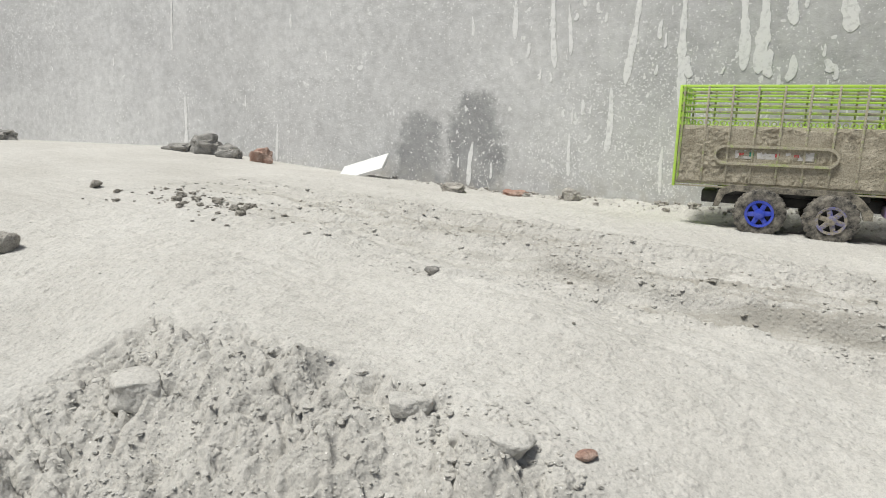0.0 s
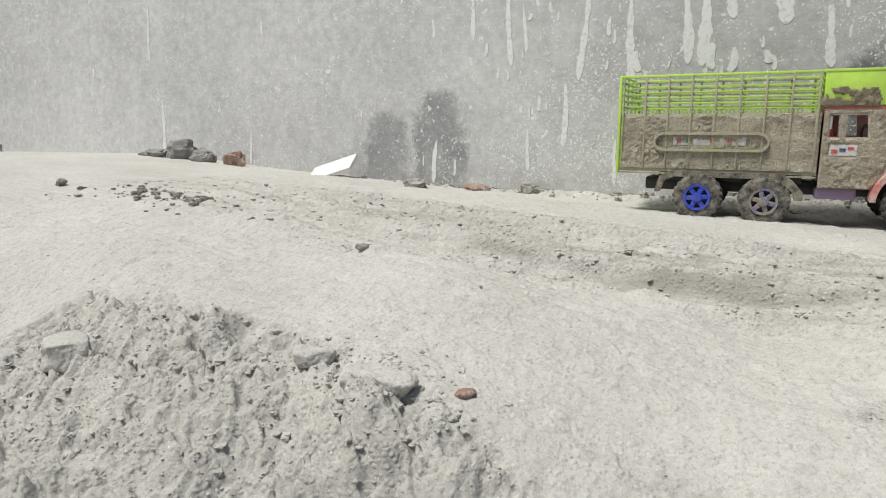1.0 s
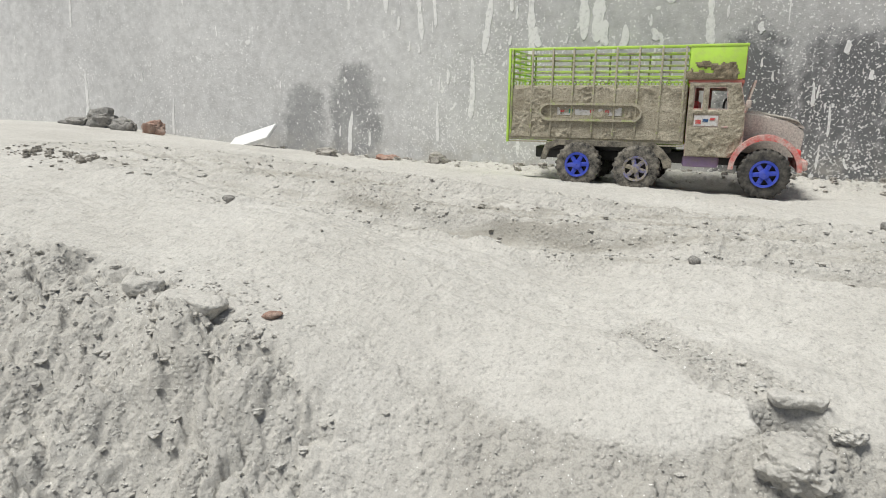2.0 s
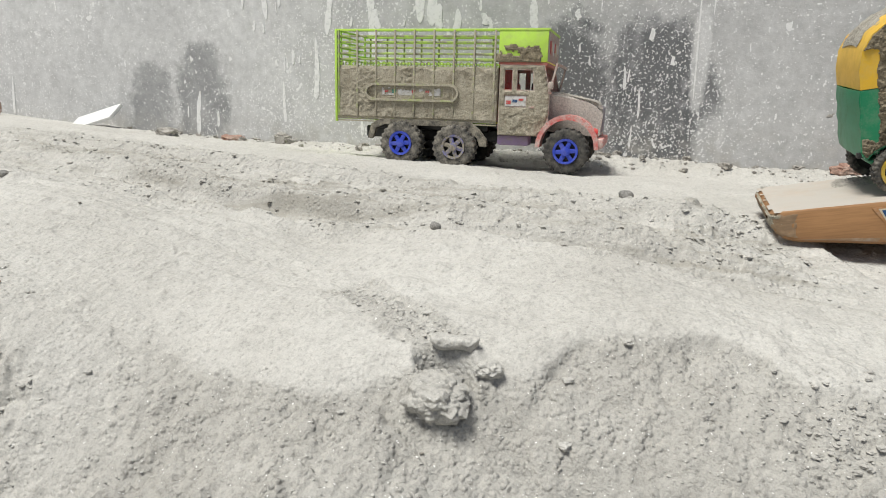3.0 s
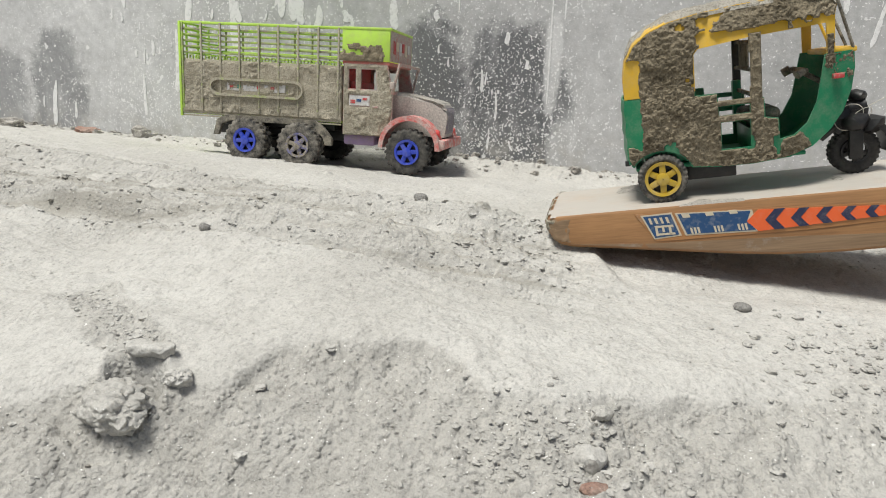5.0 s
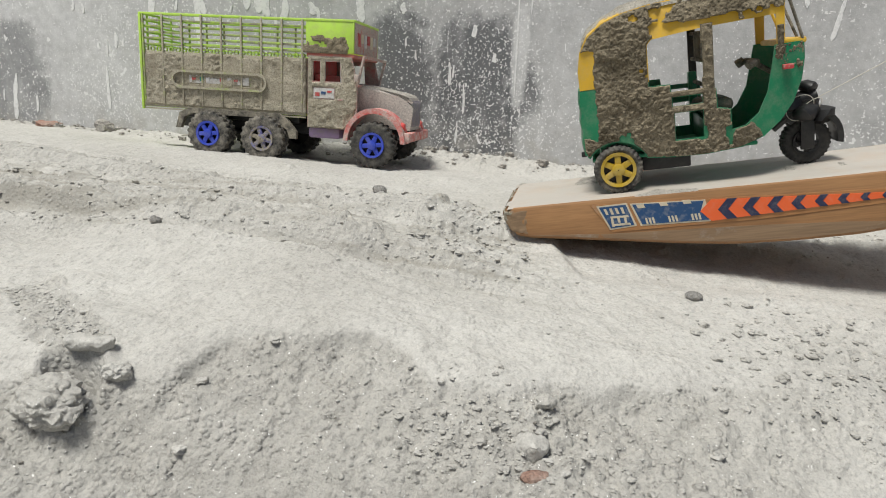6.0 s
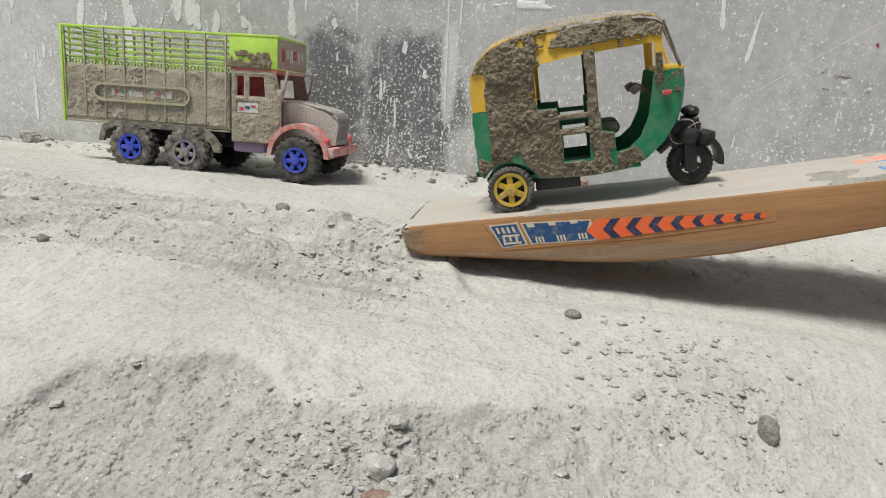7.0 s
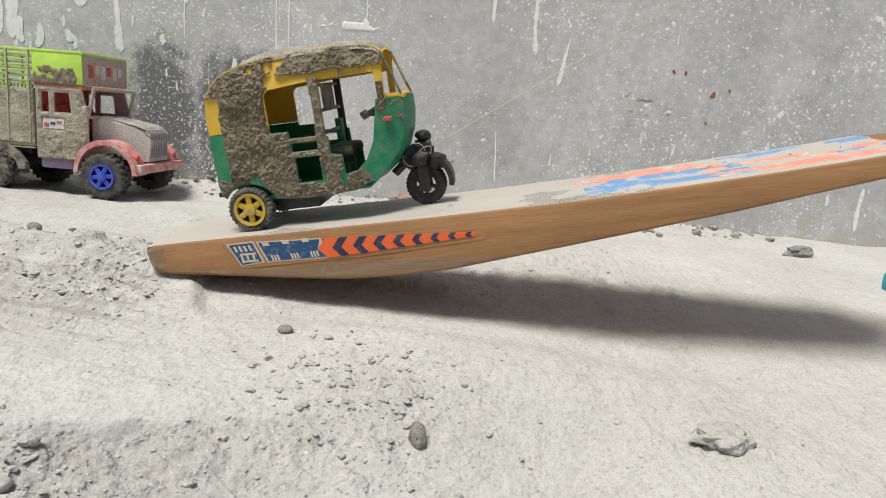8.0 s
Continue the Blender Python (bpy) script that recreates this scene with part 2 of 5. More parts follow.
SEAT_MUD = plastic("seat_under_mud", (0.03, 0.05, 0.035), 1.0, 0.85, (0.20, 0.175, 0.135))
MUD_ROOF = mud_material("roof_mud", (0.34, 0.315, 0.265), (0.50, 0.47, 0.41))
TYRE_HALF = rubber_material("half_muddy_rubber", 0.5)
ST_CREAM_STRING = plain("cotton_string", (0.55, 0.52, 0.45), 0.9, 0.2)

# ---- helpers for building ----
def rnd(x, y, seed=0):
    """Smooth noise from -1 to 1 over numpy arrays, one cell a unit."""
    x, y = np.broadcast_arrays(np.asarray(x, float), np.asarray(y, float))
    ix, iy = np.floor(x).astype(np.int64), np.floor(y).astype(np.int64)
    fx, fy = x - ix, y - iy
    fx, fy = fx * fx * fx * (fx * (fx * 6 - 15) + 10), fy * fy * fy * (fy * (fy * 6 - 15) + 10)

    def h(a, b):
        k = (a * 374761393 + b * 668265263 + seed * 974634777) & 0xFFFFFFFF
        k = ((k ^ (k >> 13)) * 1274126177) & 0xFFFFFFFF
        return ((k ^ (k >> 16)) & 0xFFFF) / 32767.5 - 1

    top = h(ix, iy) * (1 - fx) + h(ix + 1, iy) * fx
    low = h(ix, iy + 1) * (1 - fx) + h(ix + 1, iy + 1) * fx
    return top * (1 - fy) + low * fy


def fbm(x, y, seed=0, octaves=4, gain=0.5):
    s, a = 0.0, 1.0
    for k in range(octaves):
        s = s + a * rnd(x * 2.03 ** k + 17.3 * k, y * 2.03 ** k - 9.1 * k, seed + k)
        a *= gain
    return s


def cell_lumps(x, y, cell, seed, dense):
    """Heights of rounded lumps strewn one to a cell: 0 to about 0.5 in cells; dense (0 to 1) says how many."""
    u, v = x / cell, y / cell
    iu, iv = np.floor(u).astype(np.int64), np.floor(v).astype(np.int64)

    def h(a, b, k):
        q = (a * 374761393 + b * 668265263 + (seed + k) * 974634777) & 0xFFFFFFFF
        q = ((q ^ (q >> 13)) * 1274126177) & 0xFFFFFFFF
        return ((q ^ (q >> 16)) & 0xFFFF) / 65535.0
    best = np.zeros_like(u)
    for da in (-1, 0, 1):
        for db in (-1, 0, 1):
            a, b = iu + da, iv + db
            r = 0.22 + 0.42 * h(a, b, 3) ** 2
            q = 6.28 * h(a, b, 5)
            du, dv = u - a - h(a, b, 1), v - b - h(a, b, 2)
            e = (du * np.cos(q) + dv * np.sin(q)) / r
            f = (dv * np.cos(q) - du * np.sin(q)) / (r * (0.55 + 0.4 * h(a, b, 6)))
            t = np.clip(1.25 * (1 - np.maximum(np.abs(e) ** 3 + np.abs(f) ** 3, e * e + f * f - 0.15)), 0, 1) ** 0.38 * r * (0.5 + 0.6 * h(a, b, 7))
            best = np.maximum(best, np.where(h(a, b, 4) < dense, t, 0))
    return best


def smooth(a, b, v):
    v = np.clip((v - a) / (b - a), 0, 1)
    return v * v * (3 - 2 * v)


def mesh_of(name, bm, material, shade=True):
    bmesh.ops.recalc_face_normals(bm, faces=bm.faces)
    me = bpy.data.meshes.new(name)
    bm.to_mesh(me)
    bm.free()
    me.materials.append(material)
    if shade:
        me.polygons.foreach_set("use_smooth", [True] * len(me.polygons))
        me.set_sharp_from_angle(angle=radians(38))
    return me


def part(name, bm, material, parent, label="", shade=True):
    """Links a bmesh as one mesh object under a thing or a part."""
    ob = new(name, mesh_of(name, bm, material, shade))
    ob.parent = parent
    if name in ("mud_crust", "sand_dusting"):
        tagged(ob, kind="stuff")
    if label:
        tagged(ob, label)
    return ob


def twin(ob, m, parent):
    """The same mesh once more as a part of parent, at the pose m."""
    o = new(ob.name.split(".")[0], ob.data)
    o.parent, o.matrix_basis = parent, m
    return o


def thing(name, m, label, category, group=""):
    ob = new(name)
    ob.empty_display_size = 0.02
    ob.matrix_basis = m
    return tagged(ob, label, category, group)


def box(x0, x1, y0, y1, z0, z1, bevel=0.0):
    bm = bmesh.new()
    bmesh.ops.create_cube(bm, size=1)
    for v in bm.verts:
        v.co = ((x0 + x1) / 2 + v.co.x * (x1 - x0), (y0 + y1) / 2 + v.co.y * (y1 - y0), (z0 + z1) / 2 + v.co.z * (z1 - z0))
    if bevel:
        bmesh.ops.bevel(bm, geom=bm.edges[:], offset=bevel, segments=2, affect="EDGES", profile=0.5)
    return bm


def join(*bms):
    out = bms[0]
    for b in bms[1:]:
        me = bpy.data.meshes.new("tmp")
        b.to_mesh(me)
        b.free()
        out.from_mesh(me)
        bpy.data.meshes.remove(me)
    return out


def bar(a, b, r, sides=6, r2=None):
    """A round bar from a to b."""
    a, b = Vector(a), Vector(b)
    bm = bmesh.new()
    bmesh.ops.create_cone(bm, cap_ends=True, segments=sides, radius1=r, radius2=r if r2 is None else r2, depth=(b - a).length)
    bmesh.ops.transform(bm, matrix=Matrix.Translation((a + b) / 2) @ (b - a).to_track_quat("Z", "Y").to_matrix().to_4x4(), verts=bm.verts)
    return bm


def plate(outer, holes, y0, y1, warp=None):
    """A flat sheet in the xz plane with holes, from y0 to y1; warp moves each vertex."""
    bm = bmesh.new()
    for loop in (outer, *holes):
        vs = [bm.verts.new((x, 0, z)) for x, z in loop]
        for p, q in zip(vs, vs[1:] + vs[:1]):
            bm.edges.new((p, q))
    bmesh.ops.triangle_fill(bm, use_beauty=True, use_dissolve=False, edges=bm.edges[:])
    r = bmesh.ops.extrude_face_region(bm, geom=bm.faces[:])
    top = {v for v in r["geom"] if isinstance(v, bmesh.types.BMVert)}
    for v in bm.verts:
        v.co.y = y1 if v in top else y0
        if warp:
            v.co = warp(v.co)
    return bm


def lathe(profile, n=32, axis="Y"):
    """A closed profile of (radius, along) turned round the y axis."""
    bm = bmesh.new()
    rings = [[bm.verts.new((r * math.cos(2 * math.pi * k / n), y, r * math.sin(2 * math.pi * k / n))) for k in range(n)] for r, y in profile]
    for p, q in zip(rings, rings[1:] + rings[:1]):
        for k in range(n):
            bm.faces.new((p[k], p[(k + 1) % n], q[(k + 1) % n], q[k]))
    return bm


def inside(px, pz, loop):
    """Which of the points lie inside the loop."""
    hit = np.zeros(px.shape, bool)
    for (x0, z0), (x1, z1) in zip(loop, loop[1:] + loop[:1]):
        if z0 != z1:
            hit ^= ((z0 > pz) != (z1 > pz)) & (px < (x1 - x0) * (pz - z0) / (z1 - z0) + x0)
    return hit


def crust(u0, u1, v0, v1, step, keep, lift, place, seed=0):
    """A lumpy layer of mud over a surface: keep(u, v) says where it sticks, lift(u, v) how thick it is, place(u, v, h) puts it there."""
    nu, nv = max(2, int((u1 - u0) / step)), max(2, int((v1 - v0) / step))
    u, v = np.meshgrid(np.linspace(u0, u1, nu), np.linspace(v0, v1, nv), indexing="ij")
    k = keep(u, v)
    h = np.where(k, np.maximum(lift(u, v), 0.0002), -0.0004)
    ok = k[:-1, :-1] & k[1:, :-1] & k[:-1, 1:] & k[1:, 1:]
    near = np.zeros_like(k)
    for a in (0, 1):
        for b in (0, 1):
            near[a:nu - 1 + a, b:nv - 1 + b] |= ok
    rim = near & ~(np.pad(ok, ((1, 0), (1, 0))) & np.pad(ok, ((0, 1), (1, 0))) & np.pad(ok, ((1, 0), (0, 1))) & np.pad(ok, ((0, 1), (0, 1))))
    h = np.where(rim, -0.0003, h)
    bm = bmesh.new()
    vs = {}
    for i, j in zip(*np.nonzero(near)):
        vs[(i, j)] = bm.verts.new(place(u[i, j], v[i, j], h[i, j]))
    for i, j in zip(*np.nonzero(ok)):
        bm.faces.new((vs[(i, j)], vs[(i + 1, j)], vs[(i + 1, j + 1)], vs[(i, j + 1)]))
    return bm


def lump(seed, size, flat=(1, 1, 1), rough=0.35, levels=3, boxy=1.0):
    """An uneven stone or clod about size across, its foot near z = 0."""
    bm = bmesh.new()
    bmesh.ops.create_icosphere(bm, subdivisions=levels, radius=0.5)
    o = Vector((seed * 3.7, seed * 1.3, seed * 7.1))
    for v in bm.verts:
        n = noise.noise(v.co * 2.2 + o) * 0.9 + noise.noise(v.co * 5 + o) * 0.5 + noise.noise(v.co * 11 + o) * 0.25
        if levels > 4:
            n += 0.22 * noise.noise(v.co * 22 + o) + 0.12 * noise.noise(v.co * 45 + o)
        c = v.co if boxy == 1.0 else Vector([math.copysign(0.5 * abs(2 * q) ** boxy, q) for q in v.co]) * 0.85
        c = c * (1 + rough * n)
        v.co = Vector((c.x * flat[0], c.y * flat[1], c.z * flat[2])) * size
    return bm


# ---- ground and wall ----
WALL_Y = 0.937


SCARP_X = (0.03, 0.067, 0.104, 0.132, 0.149, 0.167, 0.189, 0.221, 0.231, 0.243, 0.262, 0.311, 0.329, 0.347, 0.372, 0.397, 0.434, 0.52)
SCARP_Y = (0.275, 0.269, 0.263, 0.262, 0.267, 0.276, 0.284, 0.288, 0.290, 0.307, 0.319, 0.333, 0.326, 0.310, 0.316, 0.323, 0.336, 0.365)
DUG_X = (-0.345, -0.332, -0.302, -0.265, -0.225, -0.185, -0.163, -0.127, -0.094, -0.052, 0.0, 0.05)
DUG_Y = (0.205, 0.262, 0.271, 0.278, 0.272, 0.270, 0.275, 0.267, 0.258, 0.258, 0.245, 0.22)


def scarp(x):
    """The line along which the smooth upper crust breaks off."""
    return np.interp(x, SCARP_X, SCARP_Y) + 0.0025 * rnd(x * 60, 0.3, 5) + 0.0012 * rnd(x * 190, 0.7, 6)


def dug(x, y):
    """The dug-over patch of torn clods, 0 to 1."""
    edge = np.interp(x, DUG_X, DUG_Y) + 0.007 * rnd(x * 40, y * 40, 3) + 0.004 * rnd(x * 110, y * 110, 13)
    return smooth(0.004, -0.012, y - edge) * smooth(-0.350, -0.322, x) * smooth(0.035, -0.03, x + 0.3 * (y - 0.22))


def below(x, y):
    """Coarse sand below the broken edge of the crust, 0 to 1."""
    return smooth(0.002, -0.004, y - scarp(x)) * smooth(0.0, 0.07, x) * smooth(0.56, 0.46, x)


def slide(x, y):
    """A tongue of crumbs that ran down to the burrow, 0 to 1; and how far to its far bank."""
    u = ((x - 0.112) * 0.829 - (y - 0.345) * 0.56) / 0.089
    w = (x - 0.112) * 0.56 + (y - 0.345) * 0.829 + 0.003 * rnd(x * 90, y * 90, 77)
    return smooth(-0.08, 0.06, u) * smooth(1.12, 0.95, u) * smooth(0.016, 0.011, np.abs(w)), w, u


def lanes(x, y):
    """The driven way to the bat, 0 to 1; the distance from its middle; and its rows of thrown-up crumbs."""
    v = y - (0.505 - 0.09 * (x + 0.1))
    lane = smooth(-0.62, -0.35, x) * smooth(0.40, 0.33, x) * smooth(0.105, 0.07, np.abs(v - 0.01))
    g = rnd(x * 1.5 + 0.2 * rnd(x * 20, v * 60, 24), v * 40 + 0.5, 21) + 0.75 * rnd(x * 3, v * 95, 22) + 0.3 * rnd(x * 35, v * 120, 25)
    return lane, v, g


def rough_zone(x, y):
    """How clumpy the sand is, 0 to 1."""
    a = dug(x, y) * (0.55 + 0.45 * smooth(0.27, 0.22, y))
    b = 0.95 * smooth(0.31, 0.36, x) * smooth(0.0, -0.012, y - scarp(x)) * smooth(0.45, 0.41, x)
    c = 0.26 * smooth(0.40, 0.43, y) * smooth(0.62, 0.52, y) * smooth(-0.55, -0.30, x) * smooth(0.44, 0.36, x)
    d = 0.6 * np.exp(-((x - 0.548) / 0.035) ** 2 - ((y - 0.375) / 0.045) ** 2)
    e = 0.6 * smooth(0.86, 0.91, y) * smooth(-0.6, -0.4, x)
    f = 0.45 * smooth(0.36, 0.40, x) * smooth(0.9, 0.7, x) * smooth(0.9, 0.62, y) * smooth(0.5, 0.56, y)
    g = 0.30 * below(x, y)
    h = 0.55 * np.exp(-((x - 0.74) / 0.035) ** 2 - ((y - 0.392) / 0.016) ** 2)
    k = 0.7 * smooth(0.285, 0.30, x) * smooth(0.40, 0.36, x) * smooth(0.43, 0.45, y) * smooth(0.56, 0.52, y)
    return np.maximum.reduce([a, b, c, d, e, f, g, h, k, 0.5 * slide(x, y)[0]])


def plates(x, y, f, seed, steps):
    """Heights that climb in broken steps."""
    n = fbm(x * f, y * f, seed, 4, 0.55) * steps
    k = np.floor(n)
    return (k + smooth(0.70, 1.0, n - k)) / steps


# broad swells of the ground: y, then millimetres at every tenth of a metre from x = -0.35
SWELLS = (
    (0.170, (-1.5, -18.7, -11, -57, -46.4, -19.6, -5.4, -0.6, 0.2, 0, 0, 0, 0)),
    (0.235, (-9.9, 11.4, 5.6, 10.7, -19.5, -3.5, -32.7, -22.5, 9.7, 1.1, -0.1, 0, 0)),
    (0.300, (6.4, -1.7, -2.1, -2.2, 7.7, -3.1, 4.6, 4.7, -2.1, -14.9, -11.8, 3.4, 1.2)),
    (0.365, (0, -2, 5, 3.1, -12.8, -2.8, -1.1, 2.7, 3.1, 4.1, -14.6, 2.4, 2.2)),
    (0.440, (-0.3, -3.3, -3.2, -11.3, -2.8, 5.4, 1.4, -3.9, -4.4, 4.9, 4.7, -4.9, -2.3)),
)


def height(x, y):
    """The sand's height."""
    x, y = np.broadcast_arrays(np.asarray(x, float), np.asarray(y, float))
    cx, cy = np.clip(x, -1, 1), np.maximum(y, 0.2)
    z = (-0.1279 - 0.1405 * cx + 0.5168 * cy - 0.0302 * cx * cx + 0.2267 * cx * cy - 0.6021 * cy ** 2
         - 0.1225 * cx * cy ** 2 + 0.1923 * cy ** 3 + 0.064 * cx * cx * cy)
    z = z - 0.25 * np.clip(0.2 - y, 0, 0.3)
    z = z + 0.021 * np.exp(-((WALL_Y - y) / 0.05) ** 2) * smooth(-0.45, 0.1, x) * smooth(1.1, 0.7, x)
    z = z - 0.017 * np.exp(-((x - 0.03) / 0.085) ** 2 - ((y - 0.28) / 0.055) ** 2)
    z = z - 0.011 * np.exp(-((x - 0.07) / 0.04) ** 2 - ((y - 0.42) / 0.03) ** 2)
    z = z + 0.008 * np.exp(-((x - 0.25) / 0.06) ** 2 - ((y - 0.385) / 0.06) ** 2)
    z = z + 0.007 * np.exp(-((x - 0.29) / 0.06) ** 2 - ((y - 0.535) / 0.04) ** 2)
    z = z + 0.009 * np.exp(-((x + 0.33) / 0.05) ** 2 - ((y - 0.43) / 0.04) ** 2)
    for v, row in SWELLS:
        for k, mm in enumerate(row):
            if mm:
                z = z + 0.001 * mm * np.exp(-((x + 0.35 - 0.1 * k) / 0.085) ** 2 - ((y - v) / 0.05) ** 2)
    near = smooth(1.35, 1.05, np.abs(x - 0.1)) * smooth(0.02, 0.12, y)
    # breaking edge of the crust in front
    s = scarp(x)
    lip = smooth(0.02, 0.08, x) * smooth(0.50, 0.40, x)
    z = z - (0.0030 + 0.0018 * rnd(x * 35, 4.0, 98)) * lip * smooth(0.0015, -0.0035, y - s) + 0.0030 * lip * np.exp(-((y - s - 0.012) / 0.014) ** 2)
    z = z - 0.0014 * smooth(0.0012, -0.0012, y - 0.381 - 0.35 * (x - 0.248) - 0.002 * rnd(x * 120, 3.0, 99)) * smooth(0.235, 0.255, x) * smooth(0.315, 0.295, x) * smooth(-0.022, -0.008, y - 0.385 - 0.35 * (x - 0.248))
    # the slide of crumbs with its bank
    sl, w, u = slide(x, y)
    z = z + 0.0030 * smooth(0.009, 0.0135, w) * smooth(0.045, 0.018, w) * smooth(-0.1, 0.1, u) * smooth(1.15, 0.9, u) - 0.0016 * sl
    # a flake of crust ending beside the bat's foot
    z = z + 0.0022 * smooth(0.289, 0.286, x + 0.3 * (y - 0.44) + 0.001 * rnd(y * 200, 1.0, 17)) * smooth(0.20, 0.26, x) * smooth(0.425, 0.435, y) * smooth(0.48, 0.465, y)
    # the bank under the bat's toe
    z = z - 0.008 * smooth(0.394, 0.408, x + 0.3 * (y - 0.5)) * smooth(0.62, 0.50, y) * smooth(0.445, 0.485, y) * smooth(1.0, 0.7, x)
    # wheel ruts along the way to the bat
    v = y - (0.505 - 0.09 * (x + 0.1))
    rut = smooth(-0.62, -0.35, x) * smooth(0.40, 0.33, x)
    for c, w, a in ((0.035, 0.009, 0.004), (-0.045, 0.010, 0.005), (-0.004, 0.008, 0.0035)):
        u = (v - c + 0.004 * rnd(x * 12, c * 90, 4)) / w
        z = z + 1.7 * a * rut * (0.6 * np.exp(-((np.abs(u) - 1.6) / 0.6) ** 2) - np.exp(-u * u)) * (0.75 + 0.4 * rnd(x * 45, c * 50, 6))
    lane, _, g = lanes(x, y)
    rows = smooth(-0.25, 0.35, g)
    jx, jy = x + 0.003 * rnd(x * 160, y * 160, 191), y + 0.003 * rnd(x * 160, y * 160, 192)
    z = z + 0.0075 * lane * (smooth(-0.4, 0.6, g) - 0.5)
    z = z + lane * (cell_lumps(jx, jy, 0.0085, 550, 0.35 * rows) * 0.0030 + cell_lumps(jx, jy, 0.0055, 560, 0.06 + 0.6 * rows) * 0.0026 + cell_lumps(jx, jy, 0.0038, 570, 0.10 + 0.6 * rows) * 0.0020)
    edge = y - np.interp(x, (-0.30, -0.21, -0.14, -0.04, 0.11, 0.20), (0.405, 0.405, 0.428, 0.436, 0.430, 0.415)) + 0.004 * rnd(x * 50, 2.0, 27)
    z = z + (0.0026 * smooth(-0.003, 0.002, edge) * smooth(0.05, 0.01, edge) + 0.0025 * np.exp(-(edge / 0.006) ** 2) * (0.5 + rnd(x * 70, y * 70, 28))) * smooth(-0.30, -0.22, x) * smooth(0.22, 0.12, x)
    # lumps
    r = rough_zone(x, y)
    torn = dug(x, y)
    n = fbm(x * 30, y * 30, 31, 5, 0.58)
    n2 = 1 - np.abs(fbm(x * 60, y * 60, 41, 4, 0.55))
    wx, wy = x + 0.004 * rnd(x * 120, y * 120, 91) + 0.002 * rnd(x * 300, y * 300, 93), y + 0.004 * rnd(x * 120, y * 120, 92) + 0.002 * rnd(x * 300, y * 300, 94)
    z = z + near * r * (0.0032 * n + 0.0026 * n2)
    z = z + near * torn * (0.0072 * plates(wx, wy, 22, 96, 2.0) + 0.0036 * plates(wx + 0.5 * wy, wy, 48, 95, 1.8) - 0.002)
    z = z - near * torn * 0.006 * smooth(0.90, 1.0, 1 - np.abs(fbm(x * 20 + 0.3 * n, y * 20, 97, 3, 0.5)))
    z = z + near * 0.8 * (cell_lumps(wx, wy, 0.026, 500, 0.45 * smooth(0.55, 1.0, r)) * 0.0070 + cell_lumps(wx, wy, 0.013, 510, 0.004 + 0.75 * r) * 0.0056
                    + cell_lumps(wx, wy, 0.0068, 520, 0.02 + 0.7 * r) * 0.0032 + cell_lumps(wx, wy, 0.0042, 530, 0.03 + 0.6 * r) * 0.0018)
    front = below(x, y)
    z = z + near * (0.0015 * fbm(x * 14, y * 14, 61, 3) + (0.0005 + 0.0010 * front) * fbm(x * 110, y * 110, 71, 4, 0.6) + 0.0022 * front * plates(wx, wy, 42, 75, 2.0))
    z = z + near * (0.0009 + 0.0008 * front) * np.maximum(0, fbm(x * 240, y * 240, 81, 2) - 0.25)
    # a second set of faint tracks where the sand is packed
    q = y - 0.36 + 0.10 * x
    z = z + 0.0010 * smooth(0.10, 0.03, np.abs(q)) * fbm(x * 7, q * 90, 97, 3)
    # burrow with its spoil
    hx, hy = x - 0.189, y - 0.2845
    z = z - 0.034 * np.exp(-((hx / 0.0125) ** 2 + ((hy + 0.10 * hx) / 0.0060) ** 2) ** 2)
    ring = np.sqrt((hx / 0.017) ** 2 + ((hy + 0.002) / 0.012) ** 2)
    z = z + 0.004 * np.exp(-((ring - 1) / 0.35) ** 2) * (1 + 0.6 * rnd(x * 120, y * 120, 9))
    # the spoil thrown out below it
    e = np.sqrt(((x - 0.1910) / 0.0165) ** 2 + ((y - 0.2705) / 0.0110) ** 2) + 0.16 * rnd(x * 130, y * 130, 19) + 0.08 * rnd(x * 320, y * 320, 29)
    z = z + 0.0045 * smooth(1.05, 0.78, e) + smooth(1.0, 0.8, e) * (0.0035 * plates(wx, wy, 90, 39, 1.6) + 0.6 * cell_lumps(wx, wy, 0.009, 540, 0.7) * 0.009)
    return z


def ground_lines(lo, dense0, dense1, hi, step):
    """Grid lines, close together where the camera comes near."""
    mid = np.arange(dense0, dense1, step)
    a = dense0 - np.geomspace(step, dense0 - lo, 26)
    b = dense1 + np.geomspace(step, hi - dense1, 26) if hi > dense1 + step else np.array([hi])
    return np.concatenate([a[::-1], mid, b])


